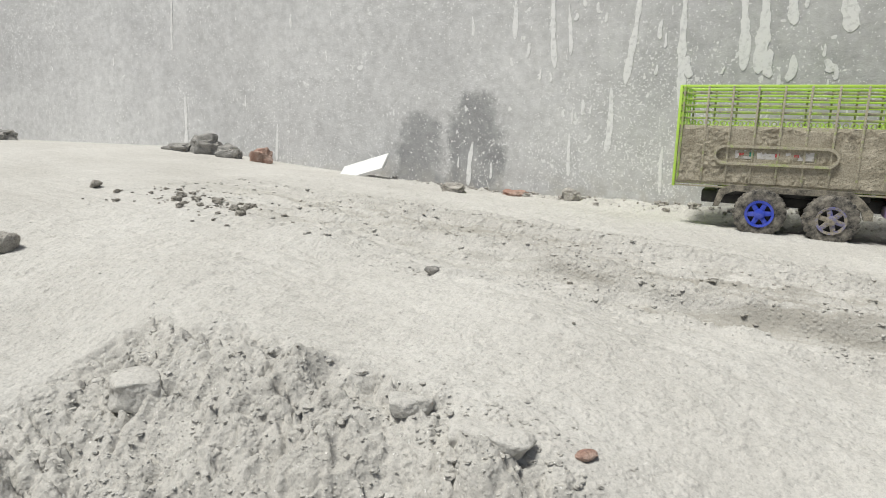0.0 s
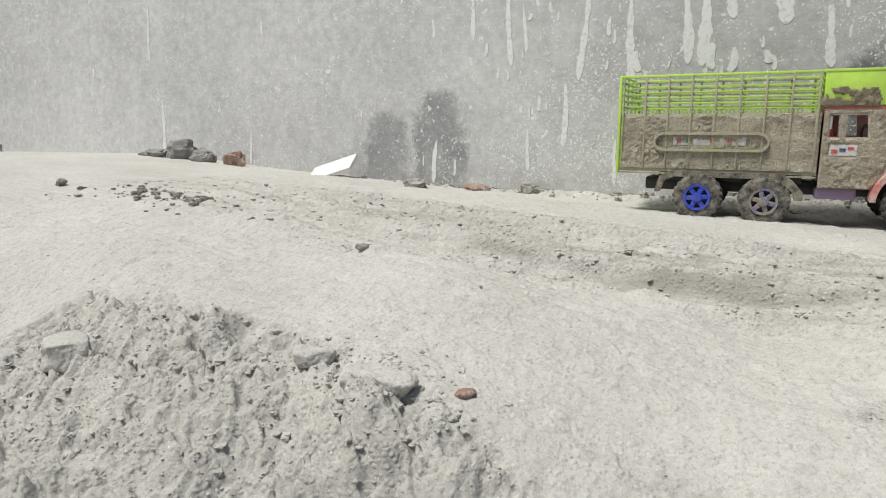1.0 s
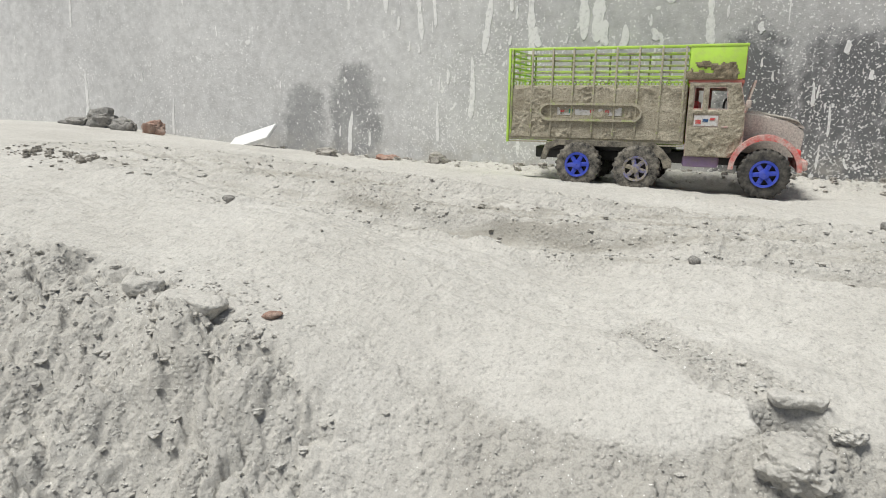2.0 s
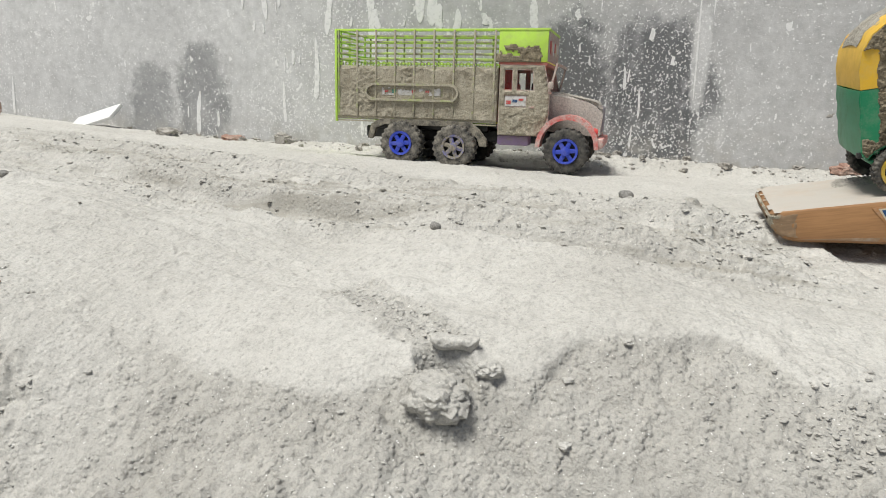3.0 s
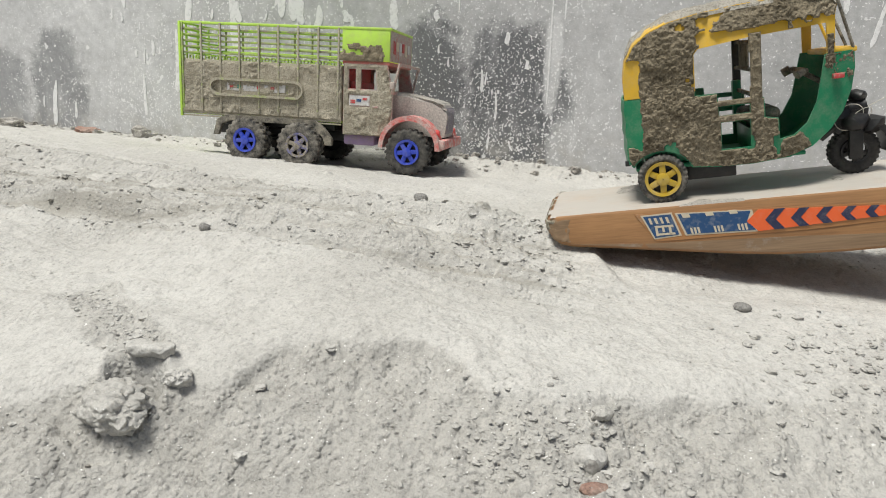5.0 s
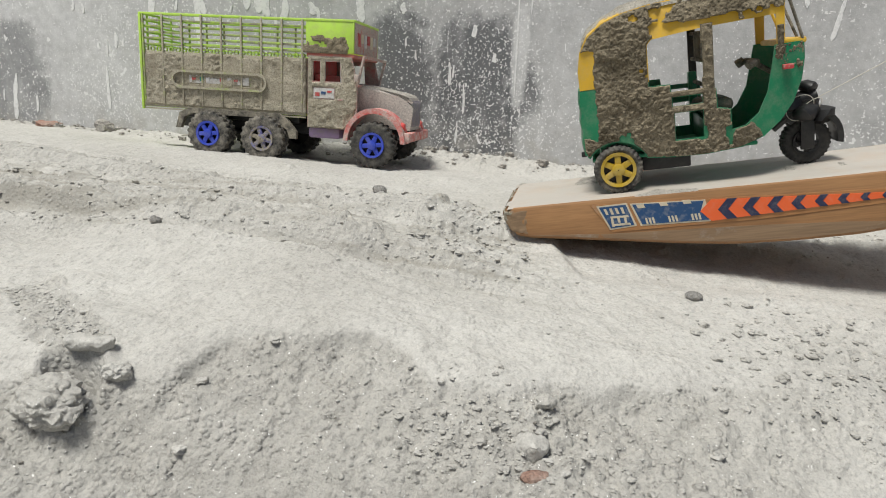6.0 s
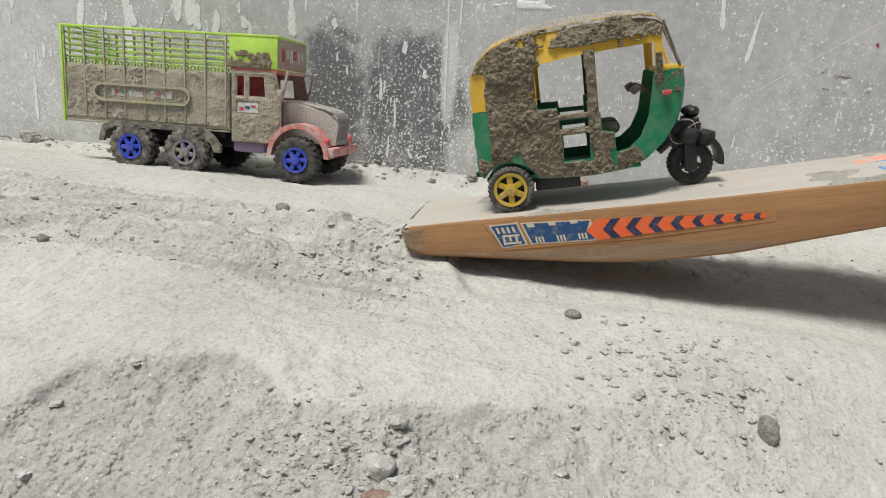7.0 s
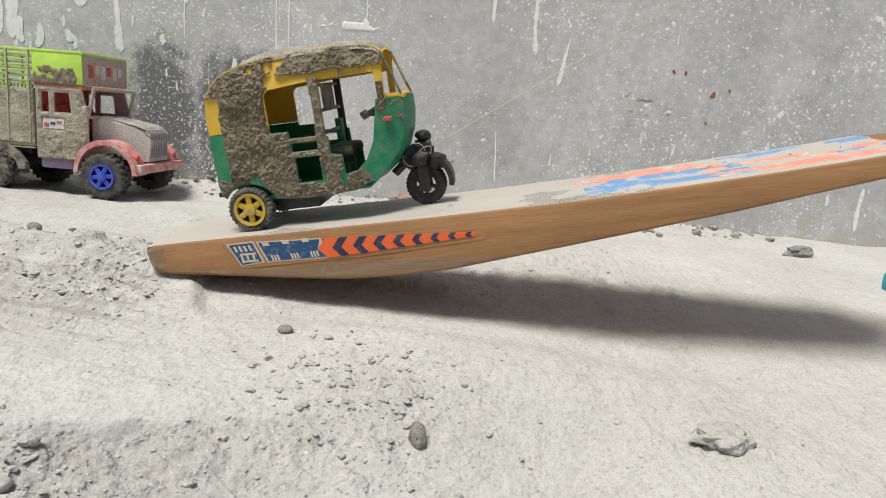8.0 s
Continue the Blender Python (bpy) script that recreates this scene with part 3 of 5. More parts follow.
def ground_sheet():
    xs = ground_lines(-40, -0.60, 0.96, 40, 0.0012)
    ys = ground_lines(-60, 0.155, 0.37, WALL_Y, 0.0010)
    ys = np.concatenate([ys[:-26], np.arange(ys[-27] + 0.0013, 0.55, 0.0015), np.arange(0.552, WALL_Y + 0.016, 0.003)])
    x, y = np.meshgrid(xs, ys, indexing="ij")
    co = np.stack([x, y, height(x, y)], -1).reshape(-1, 3)
    nx, ny = len(xs), len(ys)
    i = (np.arange(nx - 1)[:, None] * ny + np.arange(ny - 1)).ravel()
    faces = np.stack([i, i + ny, i + ny + 1, i + 1], -1)
    me = bpy.data.meshes.new("ground")
    me.vertices.add(len(co))
    me.vertices.foreach_set("co", co.ravel())
    me.loops.add(faces.size)
    me.loops.foreach_set("vertex_index", faces.ravel())
    me.polygons.add(len(faces))
    me.polygons.foreach_set("loop_start", np.arange(0, faces.size, 4))
    me.polygons.foreach_set("use_smooth", np.ones(len(faces), bool))
    me.update(calc_edges=True)
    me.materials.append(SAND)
    # shade of dug ground, scarp foot, slide and ruts, put into the colour
    shade_mix = np.maximum.reduce([0.34 * dug(x, y) * smooth(0.29, 0.25, y + 0.01 * rnd(x * 50, y * 50, 33)), 0.68 * below(x, y), 0.5 * slide(x, y)[0], 0.35 * rough_zone(x, y), 0.30 * lanes(x, y)[0] * smooth(-0.2, 0.4, lanes(x, y)[2])])
    me.attributes.new("damp_shade", "FLOAT", "POINT").data.foreach_set("value", shade_mix.ravel().astype(np.float32))
    return tagged(new("ground", me), "pale grey building sand, smooth, rutted and clumpy by turns", "sand", kind="structure")


ground = ground_sheet()
PATCHES = [(0.174, 0.05, 0.050, 0.145, 0.85), (0.276, 0.05, 0.060, 0.145, 0.88), (0.340, 0.03, 0.028, 0.10, 0.8), (-0.508, 0.05, 0.046, 0.08, 0.5), (-0.412, 0.055, 0.054, 0.105, 0.6),
           (0.62, 0.10, 0.05, 0.05, 0.15), (0.334, 0.13, 0.012, 0.07, -0.75), (0.352, 0.02, 0.020, 0.045, -0.6), (-0.215, 0.22, 0.02, 0.04, -0.4)]
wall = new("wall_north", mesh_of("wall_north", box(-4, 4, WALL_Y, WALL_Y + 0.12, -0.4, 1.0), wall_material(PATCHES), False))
tagged(wall, "grey cement-rendered wall, damp-stained and splashed with lime wash", "wall", kind="structure")


def drip(x, z, lean, run, width, seed):
    """A run of lime wash on the wall with a rounded lower end: top, sideways lean, length, width."""
    r = random.Random(seed)
    bm = bmesh.new()
    n = max(8, int(run / 0.004))
    left, right = [], []
    for k in range(n + 1):
        s = k / n
        w = width * 0.5 * (0.5 + 0.45 * s + 0.36 * noise.noise((s * run * 70, seed * 3.1, 0.0)) + 0.16 * noise.noise((s * run * 260, seed * 1.7, 4.0)) + r.uniform(-0.05, 0.05))
        w = max(w, width * 0.10)
        if s > 0.8:
            w *= math.sqrt(max(0.02, 1 - ((s - 0.8) / 0.2) ** 2))
        if s < 0.12:
            w *= 0.45 + 4.5 * s
        c = x + lean * s + 0.12 * width * math.sin(5 * s + 2 * seed)
        left.append(bm.verts.new((c - w, 0, z - run * s)))
        right.append(bm.verts.new((c + w, 0, z - run * s)))
    for k in range(n):
        bm.faces.new((left[k], right[k], right[k + 1], left[k + 1]))
    e = bmesh.ops.extrude_face_region(bm, geom=bm.faces[:])
    for v in e["geom"]:
        if isinstance(v, bmesh.types.BMVert):
            v.co.y -= 0.00025 + 0.000008 * (seed % 40)
    for v in bm.verts:
        v.co.y += WALL_Y - 0.0002
    return bm


RUNS = [(-0.355, 0.299, 0.003, 0.07, 0.0088), (-0.299, 0.31, 0.007, 0.122, 0.0095), (-0.273, 0.275, 0.004, 0.07, 0.007), (-0.177, 0.30, -0.012, 0.136, 0.0105),
        (-0.123, 0.30, 0.008, 0.173, 0.012), (-0.049, 0.30, 0.003, 0.12, 0.016), (-0.029, 0.30, 0.004, 0.124, 0.018), (0.004, 0.30, 0.003, 0.067, 0.015),
        (0.06, 0.30, 0.005, 0.078, 0.019), (-0.208, 0.16, -0.001, 0.089, 0.010), (-0.266, 0.097, 0.003, 0.062, 0.006), (-0.135, 0.082, 0.0, 0.065, 0.006)]
RUNS += [(-1.025, 0.152, -0.007, 0.112, 0.0105), (-0.802, 0.10, -0.003, 0.066, 0.006), (-0.763, 0.286, -0.001, 0.023, 0.005), (-0.421, 0.264, 0.001, 0.028, 0.006),
         (0.112, 0.24, 0.009, 0.072, 0.0125), (-0.417, 0.08, -0.007, 0.068, 0.0095), (-0.384, 0.05, -0.002, 0.026, 0.005), (0.272, 0.170, 0.001, 0.016, 0.008),
         (0.176, 0.195, 0.001, 0.012, 0.009), (0.049, 0.192, 0.002, 0.016, 0.013)]
RUNS += [(0.612, 0.30, 0.002, 0.062, 0.006), (1.127, 0.058, -0.002, 0.058, 0.007), (1.083, 0.047, -0.002, 0.016, 0.005), (0.241, 0.122, 0.002, 0.03, 0.005),
         (0.667, 0.28, 0.004, 0.079, 0.0065), (0.716, 0.225, -0.012, 0.061, 0.0065), (-0.248, 0.145, 0.001, 0.023, 0.006), (0.30, 0.135, 0.002, 0.012, 0.008)]
RUNS += [(0.3275, 0.30, 0.002, 0.22, 0.0026), (0.344, 0.30, 0.001, 0.115, 0.0024), (-0.018, 0.205, 0.004, 0.034, 0.015), (-0.112, 0.200, 0.002, 0.028, 0.013), (0.012, 0.198, -0.004, 0.032, 0.013),
         (-1.046, 0.33, -0.006, 0.095, 0.006), (0.206, 0.30, 0.0, 0.11, 0.0018), (0.262, 0.095, 0.001, 0.04, 0.004), (0.255, 0.045, 0.0, 0.03, 0.004), (0.283, 0.03, 0.005, 0.014, 0.005), (0.447, 0.30, 0.0, 0.08, 0.0018), (0.628, 0.10, 0.004, 0.07, 0.002)]
for k, (x, z, lean, run, width) in enumerate(RUNS):
    part("paint_drip", drip(x, z, lean, run, width, k), WHITE, wall)
rs = random.Random(5)
for k in range(46):
    x, z, w = rs.uniform(-0.35, 0.24), rs.uniform(0.13, 0.32), rs.uniform(0.002, 0.006)
    part("paint_drip", drip(x, z, rs.uniform(-0.002, 0.002), w * rs.uniform(1.5, 4.5), w, k + 50), WHITE, wall)
for k in range(34):
    x, z, w = rs.uniform(-1.6, 1.5), rs.uniform(0.04, 0.34), rs.uniform(0.0015, 0.0035)
    part("paint_drip", drip(x, z, rs.uniform(-0.002, 0.002), w * rs.uniform(2, 9), w, k + 120), WHITE, wall)
for k, (x, z, w, h) in enumerate(((0.511, 0.058, 0.030, 0.014), (0.580, 0.050, 0.018, 0.010), (0.47, 0.115, 0.03, 0.016), (0.83, 0.15, 0.04, 0.02))):
    part("plaster_blob", crust(x - w, x + w, z - h, z + h, 0.0016, lambda u, v: (fbm(u * 70, v * 110, 410 + k, 3) > 0.25) & (((u - x) / w) ** 2 + ((v - z) / h) ** 2 < 1), lambda u, v: 0.0006 + 0.0007 * fbm(u * 150, v * 150, 420 + k, 2), lambda u, v, q: (u, WALL_Y - q, v)), CLOD, wall, "dried splash of cement")
RED_FLECK = plain("red_paint_fleck", (0.30, 0.05, 0.045), 0.7, 0.3)
for k, (x, z, w) in enumerate(((0.8545, 0.1950, 0.0045), (0.870, 0.1945, 0.0045), (0.9094, 0.170, 0.007), (0.905, 0.132, 0.0042), (0.93, 0.175, 0.0035))):
    part("paint_fleck", drip(x, z, 0.0, w * 1.1, w, k + 300), RED_FLECK, wall, "small splash of red paint")
part("pasted_paper", crust(0.377, 0.461, 0.2155, 0.2330, 0.0016, lambda u, v: (fbm(u * 90, v * 90, 401, 3) > -0.35) & ((np.abs(u - 0.419) > 0.022) | (v < 0.228)), lambda u, v: 0.0008 + 0 * u, lambda u, v, h: (u, WALL_Y - h, v)), WHITE, wall, "torn remains of white paper")


# ---- wheels ----
def tyre_mesh(name, r, w, hole, teeth, depth, material):
    """A rubber tyre with lugs, its outer face at y = 0 and its body towards +y."""
    n = teeth * 4
    rows = ((hole, 0.0012, 0), (r * 0.84, 0.0, 0), (r * 0.93, 0.0003, 1), (r, 0.0012, 1), (r, w * 0.44, 1), (r, w * 0.46, 3), (r, w * 0.54, 3), (r, w * 0.56, 2), (r, w - 0.0012, 2), (r * 0.93, w - 0.0003, 2), (r * 0.84, w, 0), (hole, w - 0.001, 0))
    bm = bmesh.new()
    rings = []
    for q, y, kind in rows:
        ring = []
        for k in range(n):
            up = kind == 0 or (kind == 1 and k % 4 < 2) or (kind == 2 and k % 4 >= 2)
            c, a = q - (0 if up else depth * (1.0 if q == r else 0.5)), 2 * math.pi * (k + 0.25 * (k % 2)) / n
            ring.append(bm.verts.new((c * math.cos(a), y + (0 if up or kind == 3 else 0.0004 if y < w / 2 else -0.0004), c * math.sin(a))))
        rings.append(ring)
    for p, q in zip(rings, rings[1:] + rings[:1]):
        for k in range(n):
            bm.faces.new((p[k], p[(k + 1) % n], q[(k + 1) % n], q[k]))
    return mesh_of(name, bm, material)


def rim_mesh(name, r, w, spokes, material):
    """A moulded rim: outer ring, spokes and hub; outer face near y = 0."""
    bm = lathe([(r, -0.0006), (r, 0.004), (r * 0.82, 0.004), (r * 0.82, -0.0002)], 36)
    bm = join(bm, lathe([(r * 0.36, -0.0008), (r * 0.36, 0.004), (0.0004, 0.004), (0.0004, -0.0014), (r * 0.22, -0.0014)], 24))
    for k in range(spokes):
        a = 2 * math.pi * (k + 0.25) / spokes
        b = box(r * 0.28, r * 0.86, 0.0004, 0.003, -r * 0.15, r * 0.15, r * 0.03)
        for v in b.verts:
            v.co.z *= 1.25 - 0.55 * (v.co.x - r * 0.28) / (r * 0.58) + (0.35 if v.co.x > r * 0.8 else 0)
        bmesh.ops.rotate(b, verts=b.verts, cent=(0, 0, 0), matrix=Matrix.Rotation(a, 3, "Y"))
        bm = join(bm, b)
    return mesh_of(name, bm, material)


def wheel(parent, tyre, rim, back, m):
    """A wheel with tyre and rim under parent; back closes the rim."""
    w = new("wheel", tyre)
    w.parent, w.matrix_basis = parent, m
    o = new("rim", rim)
    o.parent = w
    if back:
        h = new("hub_back", back)
        h.parent = w
    return w


FLIP = Matrix.Rotation(math.pi, 4, "Z")


# ---- toy truck ----
def tipper_truck():
    """Toy truck along the wall; x forward from the rear axle, y = 0 at the near side board, z up from the tyres' foot."""
    t = thing("toy_truck", pose(-0.0067, 0.770, -0.0035, 0, 0.45, 0.2),
              "mud-caked toy lorry with lime slatted box and blue rims", "toy truck")
    W, X0, X1 = 0.098, -0.090, 0.112
    z0, z1, z2 = 0.054, 0.116, 0.158
    # load box: boards, floor, slatted upper rails
    for y in (0.0, W - 0.0025):
        side = part("side_board", box(X0, X1, y, y + 0.0025, z0, z1, 0.0006), PAINTED_MUD if y == 0 else LIME, t, "lime plastic board under grey mud")
        out = -1 if y == 0 else 1
        yo = y if y == 0 else y + 0.0025
        for k in range(9):
            x = X0 + 0.004 + k * (X1 - X0 - 0.008) / 8
            part("rib", box(x - 0.0011, x + 0.0011, min(yo, yo + out * 0.0022), max(yo, yo + out * 0.0022), z0 + 0.002, z2 - 0.001, 0.0005), SLAT_MUD if k == 0 else PAINTED_MUD, side)
        for k in range(6):
            z = z1 + 0.0075 + k * 0.0066
            part("slat", box(X0, X1, y + 0.0002, y + 0.0022, z - 0.0011, z + 0.0011, 0.0004), SLAT_MUD if y == 0 else LIME, side)
        for k in range(25):
            x = X0 + 0.006 + k * 0.0080
            bm = lathe([(0.0030, 0), (0.0030, 0.002), (0.0018, 0.002), (0.0018, 0)], 14)
            bmesh.ops.translate(bm, verts=bm.verts, vec=(x, y + 0.0002, z1 + 0.0022))
            part("scallop", bm, SLAT_MUD if y == 0 else LIME, side)
        part("top_rail", box(X0 - 0.001, X1 + 0.001, y - 0.0006, y + 0.0030, z2 - 0.0026, z2 + 0.0004, 0.0007), LIME, side, "clean lime top rail")
        for z in (z0 - 0.0035, z0 - 0.0005):
            part("lower_rail", box(X0, X1, y, y + 0.002, z - 0.0009, z + 0.0009, 0.0003), PAINTED_MUD, side)
    for x in (X0, X1 - 0.002):
        end = part("end_board", box(x, x + 0.002, 0.0027, W - 0.0027, z0, z1, 0.0005), LIME if x < 0 else PAINTED_MUD, t, "lime end board")
        for k in range(6):
            z = z1 + 0.0075 + k * 0.0066
            part("slat", box(x, x + 0.002, 0.0027, W - 0.0027, z - 0.0011, z + 0.0011, 0.0004), LIME, end)
        for k in range(4):
            y = 0.012 + k * (W - 0.024) / 3
            part("rib", box(x + 0.0001, x + 0.0024, y - 0.001, y + 0.001, z0, z2 - 0.001, 0.0004), LIME, end)
    part("corner_post", box(X0 - 0.0015, X0 + 0.0015, -0.0015, 0.0015, z0 - 0.005, z2, 0.0006), LIME, t, "lime corner post")
    part("box_floor", box(X0, X1, 0.0027, W - 0.0027, z0 - 0.002, z0 + 0.001, 0.0004), LIME, t)
    # raised oblong frame with a printed strip
    ring = []
    for k in range(28):
        a = 2 * math.pi * k / 28
        ring.append((0.008 + (0.048 if math.cos(a) > 0 else -0.048) + 0.0105 * math.cos(a), 0.0858 + 0.0105 * math.sin(a)))
    inner = [(0.008 + (x - 0.008) * 0.965, 0.0858 + (z - 0.0858) * 0.74) for x, z in ring]
    panel = part("name_panel", plate(ring, [inner], -0.0044, 0.0005), PAINTED_MUD, t, "raised oblong frame caked with mud")
    word = (WORN_RED, WORN_TEAL, WORN_WHITE, WORN_WHITE, WORN_RED, WORN_WHITE, WORN_RED)
    part("print_strip", box(-0.030, 0.044, -0.0012, -0.0002, 0.0822, 0.0914, 0.0003), WORN_WHITE, panel, "worn white printed strip")
    for k, m in enumerate(word):
        x = -0.026 + k * 0.0086 + 0.001 * (k % 2)
        h = 0.0014 + 0.0008 * ((k * 7) % 3)
        part("lettering_bar", box(x, x + 0.0048, -0.0018, -0.0002, 0.0868 - h, 0.0868 + h, 0.0004), m, panel)
    # chassis and undercarriage
    part("chassis", join(box(-0.062, 0.215, 0.028, 0.070, 0.030, 0.044, 0.002), box(-0.045, 0.10, 0.012, W - 0.012, 0.042, 0.0525, 0.002)), BLACK, t, "black chassis")
    for y in (-0.004, W - 0.002):
        arch = [(-0.047, 0.030), (-0.042, 0.048), (-0.030, 0.0535), (0.082, 0.0535), (0.092, 0.046), (0.102, 0.034), (0.102, 0.026), (0.094, 0.026), (0.091, 0.035), (0.078, 0.0475), (-0.026, 0.0475), (-0.036, 0.043), (-0.041, 0.030)]
        part("mudguard", plate(arch, [], y, y + 0.006), BLACK_MUD, t, "black mudguard frame smeared with mud")
    for x in (0.0, 0.0655, 0.1955):
        part("axle", bar((x, 0.004, 0.0257), (x, W - 0.004, 0.0257), 0.003), BLACK, t)
    part("fuel_tank", box(0.112, 0.150, 0.008, 0.030, 0.028, 0.040, 0.003), PURPLE, t, "mauve step box")
    # cab
    cab = [(0.114, 0.040), (0.114, 0.1195), (0.165, 0.1195), (0.172, 0.090), (0.172, 0.050), (0.160, 0.040)]
    wins = [[(0.120, 0.092), (0.120, 0.1135), (0.1285, 0.1135), (0.1285, 0.092)], [(0.1345, 0.092), (0.1345, 0.1135), (0.1515, 0.1135), (0.1535, 0.092)]]
    for y in (0.0005, W - 0.003):
        door = part("cab_side", plate(cab, wins, y, y + 0.0025), PINK_MUD, t, "pink cab side plastered with mud")
        if y < 0.05:
            part("door_sticker", box(0.1215, 0.1455, y - 0.0006, y + 0.001, 0.0735, 0.0845), WORN_WHITE, door, "white sticker with red and blue")
            for k, m in enumerate((WORN_RED, ST_BLUE, WORN_RED)):
                part("lettering_bar", box(0.123 + k * 0.0072, 0.1285 + k * 0.0072, y - 0.0011, y, 0.0755 + 0.002 * k, 0.0795 + 0.0012 * k), m, door)
            part("door_handle", box(0.149, 0.156, y - 0.0016, y + 0.001, 0.0715, 0.0735, 0.0005), PINK_MUD, door)
    part("cab_back", box(0.114, 0.116, 0.003, W - 0.003, 0.045, 0.119), RED, t)
    part("cab_roof", box(0.112, 0.168, 0.0005, W - 0.0005, 0.118, 0.1225, 0.0015), PINK, t)
    scr = [(0.006, 0.0), (W - 0.006, 0.0), (W - 0.006, 0.029), (0.006, 0.029)]
    bm = plate([(0.001, -0.003), (W - 0.001, -0.003), (W - 0.001, 0.032), (0.001, 0.032)], [scr], -0.001, 0.001)
    bmesh.ops.transform(bm, matrix=pose(0.1715, 0, 0.0905, 0, 0, 90) @ pose(0, 0, 0, 13, 0, 0), verts=bm.verts)
    part("windscreen_frame", bm, PINK_MUD, t, "dusty pink windscreen frame")
    part("seat", join(box(0.122, 0.142, 0.010, W - 0.010, 0.070, 0.080, 0.003), box(0.118, 0.124, 0.010, W - 0.010, 0.075, 0.100, 0.002)), RED, t)
    part("steering_wheel", lathe([(0.009, 0), (0.0105, 0.0008), (0.0105, 0.002), (0.009, 0.0028)], 16), BLACK, t).matrix_basis = pose(0.155, 0.026, 0.094, 0, 0, 62)
    # visor box over the cab
    visor = part("visor", box(X1, 0.1675, -0.0006, 0.002, 0.1235, z2, 0.0006), LIME, t, "lime hood over the cab")
    part("visor_side", box(X1, 0.1675, W - 0.002, W + 0.0006, 0.1235, z2, 0.0006), LIME, visor)
    part("visor_front", box(0.1655, 0.168, 0.0022, W - 0.0022, 0.1235, z2, 0.0006), PINK_MUD, visor, "muddy printed visor front")
    part("visor_rail", join(box(X1, 0.169, -0.0012, 0.0024, z2 - 0.002, z2 + 0.0008, 0.0006), box(0.1655, 0.169, 0.0026, W - 0.0026, z2 - 0.002, z2 + 0.0008, 0.0006)), LIME, visor)
    for k in range(6):
        part("print_bar", box(0.1678, 0.1686, 0.012 + k * 0.0125, 0.021 + k * 0.0125, 0.132 + 0.004 * (k % 2), 0.146), (WORN_RED, ST_CREAM, WORN_WHITE)[k % 3], visor)
    # bonnet, grille, wings, bumper
    bm = plate([(0.168, 0.050), (0.168, 0.0905), (0.185, 0.0885), (0.215, 0.083), (0.2265, 0.079), (0.229, 0.072), (0.229, 0.042), (0.215, 0.042), (0.168, 0.046)], [], 0.0, 0.058)

    def taper(v):
        s = (v.x - 0.168) / 0.06
        v.y = W / 2 + (v.y - 0.029) * (1.10 - 0.26 * s)
        return v
    for v in bm.verts:
        v.co = taper(v.co)
    bmesh.ops.bevel(bm, geom=[e for e in bm.edges if all(v.co.z > 0.07 for v in e.verts) and abs(e.verts[0].co.y - e.verts[1].co.y) < 0.02], offset=0.003, segments=3, affect="EDGES")
    part("bonnet", bm, BONNET, t, "pink bonnet dusted with sand")
    grille = part("grille", box(0.2282, 0.2305, W / 2 - 0.021, W / 2 + 0.021, 0.046, 0.076, 0.0008), GREY, t, "grey ribbed grille")
    for k in range(9):
        y = W / 2 - 0.018 + k * 0.0045
        part("grille_bar", box(0.2298, 0.2316, y - 0.0010, y + 0.0010, 0.048, 0.0745, 0.0003), GREY, grille)
    for side, y in ((0, -0.010), (1, W - 0.0135)):
        outer, inn = [], []
        for k in range(15):
            a = math.pi * (k / 14)
            outer.append((0.1955 - 0.0355 * math.cos(a), 0.0285 + 0.0375 * math.sin(a)))
            inn.append((0.1955 - 0.0305 * math.cos(a), 0.0285 + 0.0315 * math.sin(a)))
        wing = part("wing", plate(outer + inn[::-1], [], y, y + 0.0235), RED_DUST, t, "red wheel arch with pale sand on top")
        lamp = lathe([(0.0002, -0.002), (0.004, -0.0018), (0.0055, 0.001), (0.0055, 0.004), (0.0002, 0.004)], 16)
        bmesh.ops.transform(lamp, matrix=pose(0.2265, y + 0.012, 0.0465, 0, 0, 90), verts=lamp.verts)
        part("headlamp", lamp, RED, wing, "red moulded headlamp")
    part("bumper", box(0.225, 0.2355, -0.006, W + 0.006, 0.030, 0.0405, 0.0018), RED_DUST, t, "red front bumper")
    part("mirror", join(bar((0.171, 0.001, 0.088), (0.1735, -0.004, 0.094), 0.0012), box(0.171, 0.1765, -0.010, -0.002, 0.093, 0.101, 0.0012)), PINK_MUD, t, "muddy wing mirror")
    # wheels: blue rims; the middle one on the near side is caked
    tyre = tyre_mesh("wheel", 0.0257, 0.021, 0.0135, 22, 0.0017, TYRE_DUSTY)
    muddy = tyre_mesh("wheel", 0.0257, 0.021, 0.0135, 22, 0.0014, TYRE_MUD)
    rim = rim_mesh("rim", 0.0140, 0.02, 6, BLUE)
    rim_mud = rim_mesh("rim", 0.0140, 0.02, 6, BLUE_MUD)
    back = mesh_of("hub_back", lathe([(0.0138, 0.0055), (0.0138, 0.008), (0.0004, 0.008), (0.0004, 0.0055)], 24), BLACK)
    for x, z, ty in ((0.0, 0.0265, muddy), (0.0655, 0.0250, muddy), (0.1955, 0.0257, tyre)):
        wheel(t, ty, rim_mud if x == 0.0655 else rim, back, pose(x, -0.017, z, 0, 40 + 300 * x, 0))
        wheel(t, tyre, rim, back, pose(x, W + 0.017, z) @ FLIP)
    # mud
    def on_side(u, v):
        d = fbm(u * 26, v * 26, 101, 4)
        low = (v > z0 + 0.001) & (v < z1 - 0.0008 + 0.0022 * rnd(u * 90, 1.0, 7))
        strip = (np.abs(u - 0.004) < 0.042) & (np.abs(v - 0.0868) < 0.0052)
